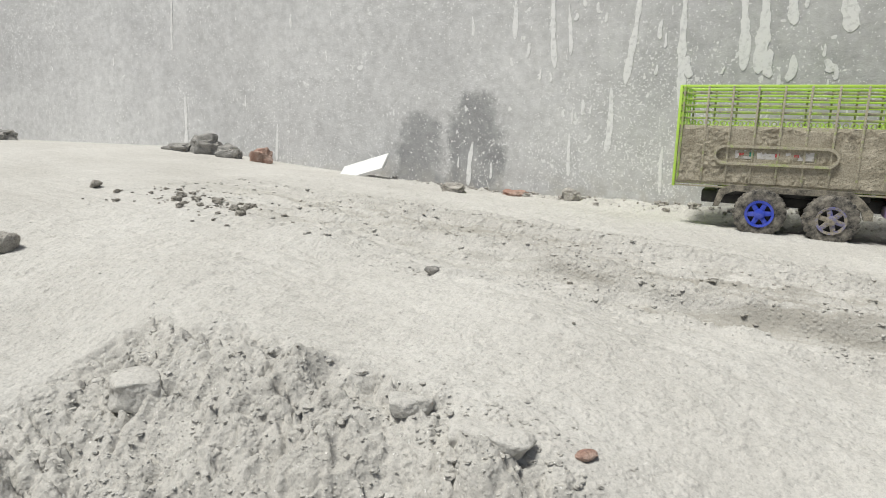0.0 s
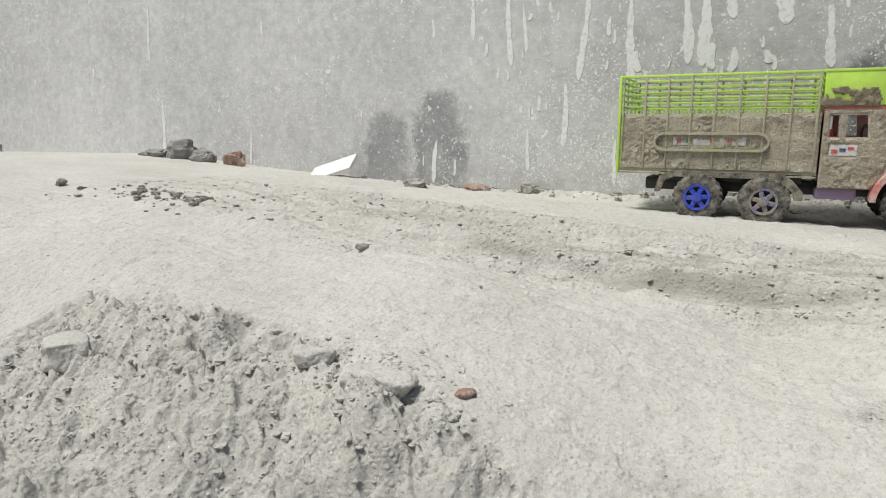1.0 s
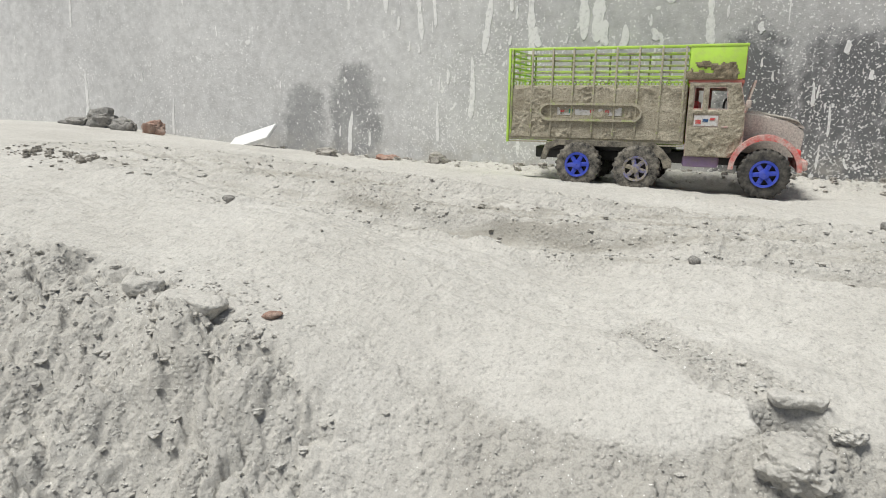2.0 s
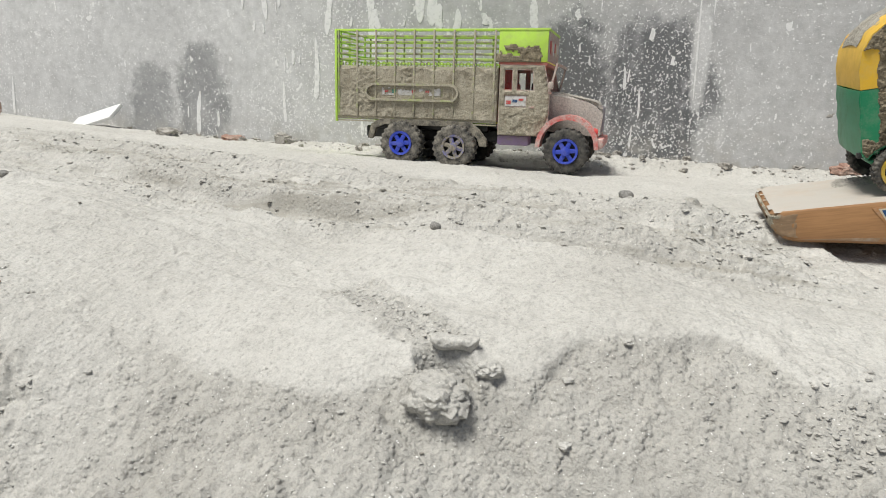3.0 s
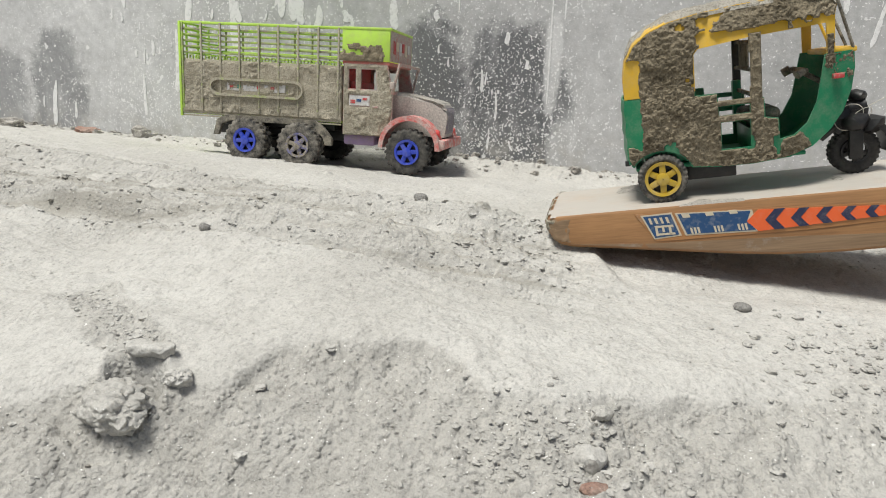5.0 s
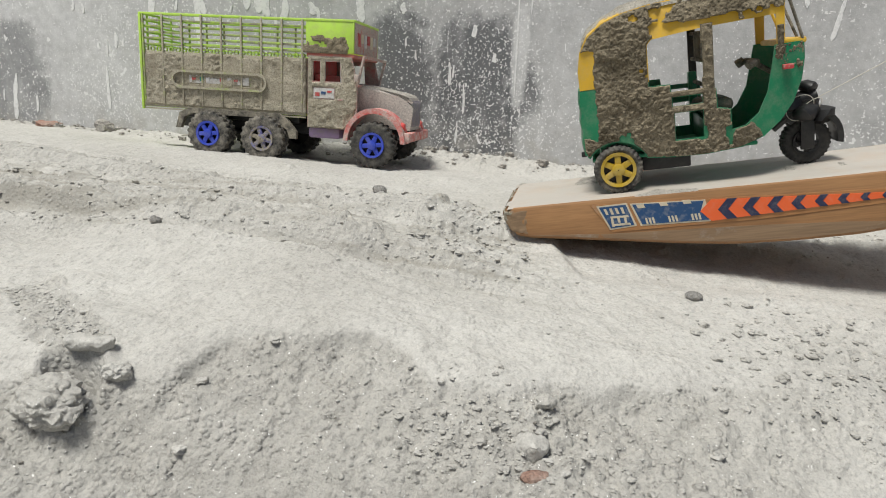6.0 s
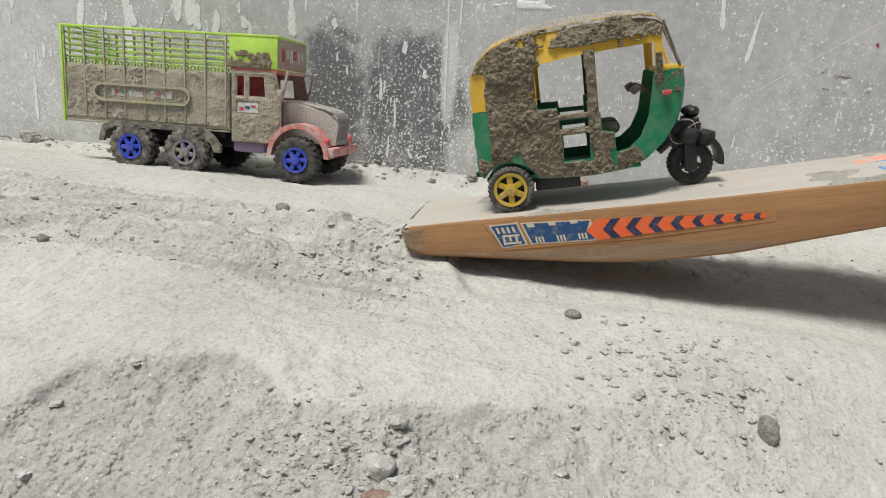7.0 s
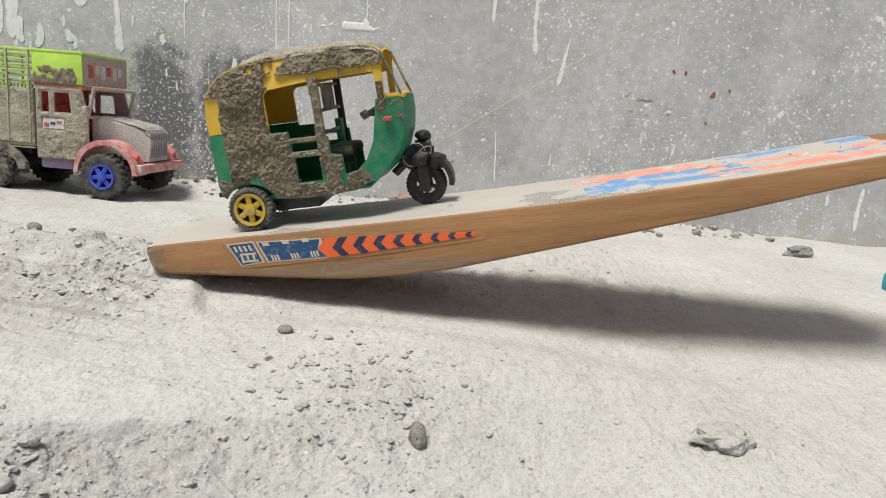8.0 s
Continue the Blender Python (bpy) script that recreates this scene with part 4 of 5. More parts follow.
        return low & (d > -1.3) & ~(strip & (d > 0.05))
    thick = lambda u, v: 0.0008 + 0.0006 * fbm(u * 60, v * 60, 111, 3) + 0.0009 * fbm(u * 300, v * 300, 12, 3, 0.7) * smooth(-0.9, 0.4, rnd(u * 40, v * 40, 13))
    part("mud_crust", crust(X0 + 0.002, X1, z0, z1 + 0.008, 0.0011, on_side, thick, lambda u, v, h: (u, -h - 0.0004, v)), MUD_PALE, t, "grey-brown dried mud")

    def on_cab(u, v):
        w = np.zeros(u.shape, bool)
        for loop in wins:
            w |= inside(u, v, loop)
        st = (u > 0.121) & (u < 0.146) & (v > 0.073) & (v < 0.085)
        return inside(u, v, cab) & ~w & ~st & (fbm(u * 40, v * 40, 121, 4) > -1.1)
    part("mud_crust", crust(0.113, 0.173, 0.040, 0.120, 0.0013, on_cab, thick, lambda u, v, h: (u, 0.0001 - h, v)), MUD_PALE, t, "grey-brown dried mud")
    part("mud_crust", crust(X1 - 0.004, 0.166, 0.122, 0.154, 0.0013, lambda u, v: fbm(u * 90, v * 130, 131, 4, 0.65) + 75 * (0.1415 - v) - 22 * np.maximum(0, u - 0.14) > 0.0, thick, lambda u, v, h: (u, -0.0011 - h, v)), MUD, t, "dried mud on the hood")
    for k in range(6):
        z = z1 + 0.0075 + k * 0.0066
        part("mud_crust", crust(X0 + 0.012, X1, z - 0.0013, z + 0.0013, 0.0009, lambda u, v: fbm(u * 30, v * 3 + z * 400, 141, 3) > -0.30 + 0.13 * k, lambda u, v: 0.0008 + 0.0006 * rnd(u * 220, v * 300, 15), lambda u, v, h: (u, -h + 0.0004, v)), MUD_PALE, t)
    top = lambda u, v: (np.interp(u, (0.168, 0.185, 0.215, 0.2265), (0.0905, 0.0885, 0.083, 0.079)))
    part("mud_crust", crust(0.170, 0.2255, W / 2 - 0.026, W / 2 + 0.026, 0.0014, lambda u, v: fbm(u * 35, v * 35, 151, 4) > -0.45, lambda u, v: 0.0009 + 0.0008 * fbm(u * 70, v * 70, 152, 3), lambda u, v, h: (u, v, float(top(u, v)) + h)), SANDY, t, "pale sand on the bonnet")
    arc = lambda u, v, h: (0.1955 - (0.0355 + h) * math.cos(u), v, 0.0285 + (0.0375 + h) * math.sin(u))
    part("mud_crust", crust(0.35, 2.3, -0.0095, 0.013, 0.02, lambda u, v: fbm(u * 3, v * 60, 161, 3) > -0.5, lambda u, v: 0.0006 + 0.0005 * rnd(u * 12, v * 300, 16), arc), SANDY, t)
    return t


truck = tipper_truck()


# ---- cricket bat laid as a ramp ----
def bat_frame():
    """The bat's own axes: x from the toe along the near edge, y across, z out of the face."""
    o, d = Vector((0.4222, 0.4962, 0.0149)), Vector((0.98168, -0.05406, 0.18268)).normalized()
    lat = Vector((-d.y, d.x, 0)).normalized()
    n = d.cross(lat)
    lat = (lat + BAT_ROLL * n).normalized()
    n = d.cross(lat).normalized()
    return Matrix(((d.x, lat.x, n.x, o.x), (d.y, lat.y, n.y, o.y), (d.z, lat.z, n.z, o.z), (0, 0, 0, 1)))


BAT_ROLL = 0.08
BAT_W = 0.090
BAT = bat_frame()
bow = lambda a: 0.09 * max(0.0, a - 0.1) ** 2


def cricket_bat():
    t = thing("cricket_bat", BAT, "dusty wooden cricket bat with peeling stickers, propped as a ramp", "cricket bat")
    under = lambda a: float(np.interp(a, (-0.0675, -0.066, -0.063, -0.058, -0.050, 0.006, 0.05, 0.085, 0.12, 0.157, 0.236, 0.349, 0.444, 0.50), (-0.0090, -0.0122, -0.0160, -0.0196, -0.0222, -0.0294, -0.0352, -0.0388, -0.0396, -0.0386, -0.030, -0.0171, -0.0046, 0.0)))
    stations = list(np.concatenate([[-0.0675, -0.066, -0.063, -0.058], np.linspace(-0.05, 0.495, 80)]))
    bm = bmesh.new()
    rings = []
    for a in stations:
        top, low = bow(a), under(a)
        pinch = 0.0 if a > -0.058 else (0.009 * ((-0.058 - a) / 0.0095) ** 2)
        if a > 0.455:
            pinch = 0.02 * ((a - 0.455) / 0.04) ** 2
        y0, y1 = pinch, BAT_W - pinch
        chop = 0.0 if a > -0.062 else 0.004 * ((-0.062 - a) / 0.0055)
        top, low = top - chop, low + chop
        m = (top + low) / 2
        rg = 0.0035 * smooth(-0.06, 0.1, a)
        pts = [(y0, top - 0.0016), (y0 + 0.0006, top - 0.0005), (y0 + 0.0018, top), (y1 - 0.0018, top), (y1 - 0.0006, top - 0.0005), (y1, top - 0.0016), (y1, low + 0.002), (y1 - 0.002, low), ((y0 + y1) / 2 + 0.006, low - rg), ((y0 + y1) / 2 - 0.006, low - rg), (y0 + 0.002, low), (y0, low + 0.002)]
        rings.append([bm.verts.new((a + 0.0006 * rnd(y * 300, z * 300, 3) * (a < -0.06), y + 0.00025 * rnd(a * 60, z * 80, 4), z)) for y, z in pts])
    for p, q in zip(rings, rings[1:]):
        for k in range(len(p)):
            bm.faces.new((p[k], p[(k + 1) % len(p)], q[(k + 1) % len(p)], q[k]))
    bm.faces.new(rings[0])
    bm.faces.new(rings[-1])
    blade = part("blade", bm, WILLOW, t, "brown varnished willow blade")
    # dusty face
    face = crust(-0.0655, 0.47, 0.0012, BAT_W - 0.0012, 0.0024, lambda u, v: u + 0.002 * rnd(v * 200, 0, 2) > -0.0655, lambda u, v: 0.0007 + 0.00025 * fbm(u * 60, v * 90, 201, 3), lambda u, v, h: (u, v, bow(u) + h - 0.0002))
    part("blade_face", face, WILLOW_TOP, t, "sanded-over face")
    spill = crust(-0.064, 0.30, 0.001, BAT_W - 0.001, 0.0018, lambda u, v: fbm(u * 22, v * 30, 211, 4) > 0.10 + 1.3 * np.maximum(0, u - 0.02), lambda u, v: 0.0011 + 0.0007 * fbm(u * 120, v * 120, 212, 3), lambda u, v, h: (u, v, bow(u) + h))
    part("sand_dusting", spill, SANDY, t, "thin spill of grey sand")
    # worn toe
    tip = lambda u, v: -0.0672 + 0.0012 + 0.010 * max(0.0, (-v - 0.006) / 0.0135) ** 2 + 0.006 * (max(0.0, 0.010 - u) / 0.010) ** 2
    toe = crust(0.0, BAT_W - 0.004, -0.0180, -0.002, 0.0010, lambda u, v: fbm(u * 60, v * 60, 221, 3) > -0.9, lambda u, v: 0.0012 + 0.0006 * fbm(u * 150, v * 150, 222, 3), lambda u, v, h: (tip(u, v) - h, u, v))
    part("toe", toe, MUD_PALE, t, "scuffed sandy toe")
    # faded print on the face
    for name, mat, a0, a1, v0, v1, seed in (("blue_print", ST_FADEBLUE, 0.255, 0.37, 0.012, 0.055, 231), ("coral_print", ST_FADED, 0.34, 0.47, 0.008, 0.05, 241), ("coral_print", ST_FADED, 0.25, 0.36, 0.05, 0.078, 251), ("blue_print", ST_FADEBLUE, 0.36, 0.47, 0.055, 0.08, 261), ("blue_print", ST_FADEBLUE, 0.43, 0.48, 0.02, 0.05, 271)):
        bm = crust(a0, a1, v0, v1, 0.0014, lambda u, v: fbm(u * 28, v * 130, seed, 4) > -0.15, lambda u, v: 0.0011 + 0 * u, lambda u, v, h: (u, v, bow(u) + h))
        part(name, bm, mat, t, "peeling faded print")
    part("crack", crust(0.34, 0.47, 0.0475, 0.0525, 0.0008, lambda u, v: np.abs(v - 0.05 - 0.0016 * fbm(u * 60, 1.0, 281, 3)) < 0.0011, lambda u, v: 0.0016 + 0 * u, lambda u, v, h: (u, v, bow(u) + h)), WILLOW_WORN, t, "brown crack in the face")
    # edge sticker
    def flat(loop, y, mat, name, parent, label=""):
        return part(name, plate(loop, [], -y, 0.0004), mat, parent, label, False)
    st = flat([(-0.006, -0.0028), (0.183, -0.0105), (0.183, -0.0185), (0.10, -0.0225), (0.007, -0.0228)], 0.0003, WILLOW_ST, "edge_sticker", t, "clear orange-tinted edge sticker")
    flat([(-0.0022, -0.0040), (0.0178, -0.0036), (0.0234, -0.0199), (0.0057, -0.0212)], 0.0005, ST_CREAM, "emblem_border", st)
    em = flat([(-0.0006, -0.0049), (0.0170, -0.0046), (0.0218, -0.0190), (0.0064, -0.0202)], 0.0007, ST_BLUE, "emblem", st, "blue emblem block")
    for k in range(4):
        a = 0.0024 + 0.0036 * k
        flat([(a, -0.0062), (a + 0.0017, -0.0062), (a + 0.0031, -0.0105), (a + 0.0014, -0.0105)], 0.0009, ST_CREAM, "mark_bar", em)
    for a0, a1, n0, n1 in ((0.0062, 0.0180, -0.0118, -0.0132), (0.0066, 0.0082, -0.0132, -0.0190), (0.0108, 0.0124, -0.0132, -0.0165), (0.0152, 0.0168, -0.0132, -0.0185), (0.0082, 0.0190, -0.0172, -0.0186)):
        flat([(a0, n0), (a1, n0), (a1 + 0.0006, n1), (a0 + 0.0006, n1)], 0.0009, ST_CREAM, "mark_bar", em)
    flat([(0.0196, -0.0042), (0.0670, -0.0062), (0.0700, -0.0210), (0.0258, -0.0202)], 0.0005, ST_CREAM, "band_border", st)
    band = flat([(0.0212, -0.0050), (0.0660, -0.0068), (0.0640, -0.0130), (0.0690, -0.0200), (0.0268, -0.0192)], 0.0007, ST_BLUE, "blue_band", st, "blue sticker band")
    for k in range(3):
        a = 0.0235 + 0.0145 * k
        flat([(a, -0.0052), (a + 0.005, -0.0054), (a + 0.006, -0.0078), (a + 0.0012, -0.0078)], 0.0009, ST_CREAM, "mark_bar", band)
        for j in range(3):
            b = a + 0.0052 + 0.0022 * j
            flat([(b, -0.0150), (b + 0.0013, -0.0150), (b + 0.0022, -0.0192), (b + 0.0009, -0.0192)], 0.0009, ST_CREAM, "mark_bar", band)
    half = lambda a: 0.0074 - 0.0060 * (a - 0.066) / 0.11
    mid = lambda a: -0.0137 - 0.0002 * (a - 0.066) / 0.11
    orange = flat([(0.0636, mid(0.066)), (0.0705, mid(0.07) + half(0.07)), (0.1765, mid(0.1765) + half(0.1765)), (0.1765, mid(0.1765) - half(0.1765)), (0.0705, mid(0.07) - half(0.07))], 0.0008, ST_ORANGE, "orange_band", st, "bright orange arrow band")
    for k, a in enumerate((0.0745, 0.0895, 0.104, 0.118, 0.1315, 0.1445, 0.157, 0.169)):
        h, w = half(a) * 0.97, 0.0062 - 0.0004 * k
        tip = half(a) * 0.8
        flat([(a, mid(a)), (a + tip, mid(a) + h), (a + tip + w, mid(a) + h), (a + w, mid(a)), (a + tip + w, mid(a) - h), (a + tip, mid(a) - h)], 0.0010, ST_NAVY, "chevron", orange)
    low = [(a, under(a) + 0.0022) for a in np.linspace(-0.050, 0.19, 25)]
    part("bare_edge", plate([(-0.050, -0.0200), (0.004, -0.0240), (0.09, -0.0262), (0.15, -0.0290), (0.19, under(0.19) + 0.0026)] + low[::-1], [], -0.0002, 0.0005), WILLOW_WORN, t, "bare greyish wood below the sticker", False)
    part("toe_edge", crust(-0.0655, -0.035, -0.0195, -0.0015, 0.0009, lambda u, v: (v > np.interp(u, (-0.0675, -0.063, -0.058, -0.05), (-0.009, -0.016, -0.0190, -0.020))) & (fbm(u * 70, v * 70, 291, 3) > -0.55 + 38 * (u + 0.056)), lambda u, v: 0.0005 + 0.0003 * rnd(u * 400, v * 400, 23), lambda u, v, h: (u, 0.0003 - h + 0.009 * max(0.0, (-0.058 - u) / 0.0095) ** 2, v)), WILLOW_WORN, t, "scuffed toe corner")
    # handle, out at the far end
    z = bow(0.5)
    hd = join(bar((0.488, BAT_W / 2, bow(0.488) - 0.004), (0.70, BAT_W / 2, bow(0.6)), 0.0135, 20))
    part("handle", hd, BLACK, t, "black rubber grip")
    return t


bat = cricket_bat()
# support added out of view so that the raised handle rests on something
hx = BAT @ Vector((0.66, BAT_W / 2, bow(0.6) - 0.0135))
prop = new("brick_prop", mesh_of("brick_prop", box(-0.05, 0.05, -0.10, 0.10, float(height(hx.x, hx.y)) - 0.004 - hx.z, 0.0, 0.003), BRICK))
prop.matrix_basis = pose(hx.x, hx.y, hx.z + 0.0015, 0, 0, 4)
tagged(prop, "unseen rough red brick block added under the bat handle", "brick")


# ---- toy auto rickshaw ----
def half_width(x):
    return 0.0365 - 0.0125 * float(smooth(0.088, 0.131, x)) - 0.0015 * float(smooth(0.0, -0.022, x))


def auto_rickshaw():
    """x forward from the rear axle, y = 0 on the middle line, z up from the tyres' foot."""
    a, lat = 0.0105, 0.0535
    slope = math.degrees(math.atan2(bow(a + 0.131), 0.131))
    t = thing("toy_rickshaw", BAT @ pose(a, lat, bow(a) + 0.0005) @ pose(0.004, 0, 0, 0, -slope, 0),
              "green and yellow toy auto rickshaw crusted with mud, climbing the bat", "toy rickshaw")
    roof = [(-0.0225, 0.081), (-0.0228, 0.095), (-0.0205, 0.109), (-0.0145, 0.1195), (-0.004, 0.1275), (0.010, 0.1325), (0.030, 0.1355), (0.055, 0.137), (0.085, 0.1375), (0.104, 0.1362), (0.113, 0.1335), (0.1175, 0.1285)]
    yellow = roof + [(0.1155, 0.120), (0.1155, 0.094), (0.1100, 0.094), (0.1095, 0.1150), (0.060, 0.1135), (0.0285, 0.1105), (0.0255, 0.107), (0.0255, 0.081)]
    arch = [(0.0225 * math.cos(q), 0.0165 + 0.0225 * math.sin(q)) for q in np.linspace(2.6, 0.35, 12)]
    green = [(-0.0225, 0.0805), (-0.0225, 0.034), (-0.0205, 0.029)] + arch + [(0.040, 0.0225), (0.062, 0.0222), (0.085, 0.0245), (0.100, 0.0305), (0.112, 0.040), (0.121, 0.052), (0.1265, 0.067), (0.1285, 0.082), (0.128, 0.094),
             (0.1085, 0.094), (0.1062, 0.080), (0.1030, 0.062), (0.0965, 0.048), (0.0880, 0.0405), (0.0790, 0.0385), (0.0785, 0.054), (0.0700, 0.056), (0.0695, 0.070), (0.0605, 0.0705), (0.0400, 0.0712), (0.0395, 0.077), (0.0255, 0.0775), (0.0255, 0.0805)]
    rails = [(0.0405, 0.0605), (0.0405, 0.0672), (0.0605, 0.0668), (0.0605, 0.0608)]
    gap = [(0.0415, 0.0355), (0.0415, 0.0555), (0.0605, 0.0555), (0.0605, 0.0355)]

    def swell(c):
        c.y *= half_width(c.x) / 0.0365
        if c.z < 0.05:
            c.y *= 1 - 0.10 * ((0.05 - c.z) / 0.03) ** 2 * 0.5
        if c.z > 0.115:
            c.y *= 1 - 0.14 * ((c.z - 0.115) / 0.022) ** 2
        return c
    for s in (-1, 1):
        y0, y1 = sorted((s * 0.0365, s * 0.0345))
        part("side_panel", plate(green, [rails, gap], y0, y1, swell), GREEN, t, "green plastic side" if s > 0 else "green side panel under thick mud")
        part("upper_side", plate(yellow, [], y0, y1, swell), YELLOW, t, "yellow plastic roof side")
        part("pillar", box(0.0615, 0.0675, min(s * 0.0368, s * 0.0338), max(s * 0.0368, s * 0.0338), 0.056, 0.1145, 0.0008), BLACK_MUD if s < 0 else BLACK, t, "dark middle pillar")

    def loft(prof, material, name, label, bulge=0.0, thick=0.0014):
        bm = bmesh.new()
        rows = []
        for x, z in prof:
            h = half_width(x) * (1 - 0.14 * (max(0, z - 0.115) / 0.022) ** 2) - 0.0004
            row = []
            for k in range(13):
                q = -1 + k / 6
                edge = abs(q) ** 5
                row.append(bm.verts.new((x + bulge * (1 - q * q), h * q, z + (0.0035 * (1 - q * q) - 0.001 * edge) * smooth(0.10, 0.13, z))))
            rows.append(row)
        for p, q in zip(rows, rows[1:]):
            for k in range(12):
                bm.faces.new((p[k], p[k + 1], q[k + 1], q[k]))
        bmesh.ops.recalc_face_normals(bm, faces=bm.faces)
        bmesh.ops.solidify(bm, geom=bm.faces[:], thickness=thick)
        return part(name, bm, material, t, label)
    loft(roof, YELLOW, "roof", "yellow plastic roof buried in mud", 0.0)
    loft([(-0.0225, 0.031), (-0.0235, 0.040), (-0.0228, 0.050), (-0.0238, 0.056), (-0.0228, 0.064), (-0.0236, 0.072), (-0.0226, 0.0805)], GREEN, "tail_panel", "ribbed green tail", -0.002)
    loft([(0.128, 0.094), (0.1285, 0.082), (0.1265, 0.067), (0.121, 0.052), (0.112, 0.040), (0.100, 0.0305), (0.085, 0.0245)], GREEN, "nose", "green rounded nose", 0.005)
    part("dash", box(0.112, 0.130, -0.0245, 0.0245, 0.0925, 0.0965, 0.0012), YELLOW, t, "yellow dash edge")
    part("floor_pan", box(-0.018, 0.096, -0.033, 0.033, 0.0245, 0.0275, 0.001), GREEN, t)
    part("engine_block", box(0.018, 0.052, -0.026, 0.026, 0.0125, 0.0265, 0.001), BLACK, t, "black under-floor block")
    part("rear_seat", join(box(-0.012, 0.022, -0.030, 0.030, 0.028, 0.050, 0.003), box(-0.016, -0.006, -0.031, 0.031, 0.045, 0.090, 0.003)), GREEN, t, "green rear bench")
    rear = part("rear_lining", box(-0.0195, -0.0180, -0.031, 0.031, 0.085, 0.1085, 0.0005), ORANGE, t, "amber back lining")
    part("rear_window", lathe([(0.0095, 0), (0.0095, 0.0012), (0.0002, 0.0012), (0.0002, 0)], 24), BLACK, rear).matrix_basis = pose(-0.0172, 0, 0.0975, 0, 0, 90)
    part("driver_seat", join(box(0.060, 0.084, -0.020, 0.020, 0.050, 0.060, 0.004), box(0.066, 0.078, -0.012, 0.012, 0.028, 0.052, 0.002)), SEAT_MUD, t, "dark driver seat heaped with mud")
    screen = part("partition", box(0.0630, 0.0650, -0.034, 0.034, 0.028, 0.046, 0.0006), GREEN, t, "low green partition behind the driver")
    for z in (0.072, 0.090, 0.110):
        part("cross_bar", box(0.0630, 0.0652, -0.034, 0.034, z - 0.0014, z + 0.0014, 0.0005), BLACK_MUD, screen)
    part("partition_panel", box(0.0634, 0.0648, -0.014, 0.018, 0.0905, 0.1095, 0.0004), BLACK_MUD, screen, "dark muddy panel between bars")
    part("seat_post", box(0.0600, 0.0660, 0.026, 0.0340, 0.046, 0.080, 0.0008), GREEN, screen, "green post")
    part("handlebar", join(bar((0.100, -0.016, 0.083), (0.100, 0.016, 0.083), 0.0026, 8), bar((0.100, 0, 0.083), (0.118, 0, 0.070), 0.002), bar((0.0985, -0.017, 0.0835), (0.094, -0.019, 0.081), 0.0033, 8), bar((0.0985, 0.017, 0.0835), (0.094, 0.019, 0.081), 0.0033, 8)), BLACK_MUD, t, "dark muddy handlebar")
    for y in (-0.0285, 0.0285):
        part("screen_pillar", bar((0.1165, y, 0.1295), (0.1275, y * 0.83, 0.0955), 0.0011), YELLOW if y > 0 else BLACK_MUD, t, "thin windscreen pillar")
    part("screen_post", bar((0.119, 0.004, 0.130), (0.1315, 0.003, 0.096), 0.001), BLACK_MUD, t, "muddy middle screen bar")
    part("name_plate", box(0.1130, 0.1195, -0.0335, -0.0285, 0.0762, 0.0795, 0.0003), WORN_RED, t, "small worn red plate")
    part("rear_light", box(-0.0255, -0.0215, -0.034, -0.029, 0.030, 0.034, 0.0008), BLACK, t)
    # front fork with mudguard and lamp
    fx, fr = 0.131, 0.0155
    fork = part("front_fork", join(bar((0.117, 0, 0.045), (0.128, 0, 0.020), 0.004, 10), box(0.112, 0.123, -0.009, 0.009, 0.034, 0.044, 0.002), bar((0.108, -0.006, 0.030), (0.124, -0.006, 0.044), 0.0035, 8), box(0.126, 0.135, -0.0095, -0.0065, 0.012, 0.042, 0.001), box(0.126, 0.135, 0.0065, 0.0095, 0.012, 0.042, 0.001)), BLACK, t, "black front fork")
    cap = []
    for k in range(15):
        q = math.radians(-12 + 150 * k / 14)
        cap.append((fx + 0.0015 + (fr + 0.0055) * math.cos(q), fr + 0.004 + (fr + 0.0055) * math.sin(q) * 1.12))
    cin = [(fx + 0.0015 + (x - fx - 0.0015) * 0.82, fr + 0.004 + (z - fr - 0.004) * 0.80) for x, z in cap]
    part("mudguard", plate(cap + cin[::-1], [], -0.0095, 0.0095), BLACK, fork, "black mudguard")
    bm = join(bar((0.131, 0, 0.034), (0.132, 0, 0.049), 0.0075, 14, 0.0085), bar((0.127, 0, 0.049), (0.138, 0, 0.0505), 0.0062, 12))
    part("head_lamp", bm, BLACK, fork, "black lamp housing")
    part("lump", join(*[(lambda b: (bmesh.ops.translate(b, verts=b.verts, vec=v), b)[1])(lump(k + 3, s, (1, 1.1, 0.8), 0.35, 2)) for k, (v, s) in enumerate((((0.121, -0.004, 0.047), 0.016), ((0.141, -0.003, 0.037), 0.019), ((0.133, 0.0, 0.0585), 0.013), ((0.129, -0.006, 0.040), 0.020)))]), BLACK, fork, "clogged black dirt")
    # string caught round the lamp
    cu = bpy.data.curves.new("string", "CURVE")
    cu.dimensions, cu.bevel_depth, cu.bevel_resolution = "3D", 0.00028, 1
    sp = cu.splines.new("POLY")
    pts = [(0.124 + 0.010 * math.cos(q) + 0.0008 * q, -0.0105 - 0.0008 * math.sin(2 * q), 0.046 + 0.0085 * math.sin(q * 1.1) - 0.0006 * q) for q in np.linspace(0, 9, 50)]
    sp.points.add(len(pts) - 1)
    for p, c in zip(sp.points, pts):
        p.co = (*c, 1)
    cu.materials.append(ST_CREAM_STRING)
    o = new("string", cu)
    o.parent = fork
    cu = bpy.data.curves.new("pull_string", "CURVE")
    cu.dimensions, cu.bevel_depth, cu.bevel_resolution = "3D", 0.00030, 1
    sp = cu.splines.new("POLY")
    sp.points.add(20)
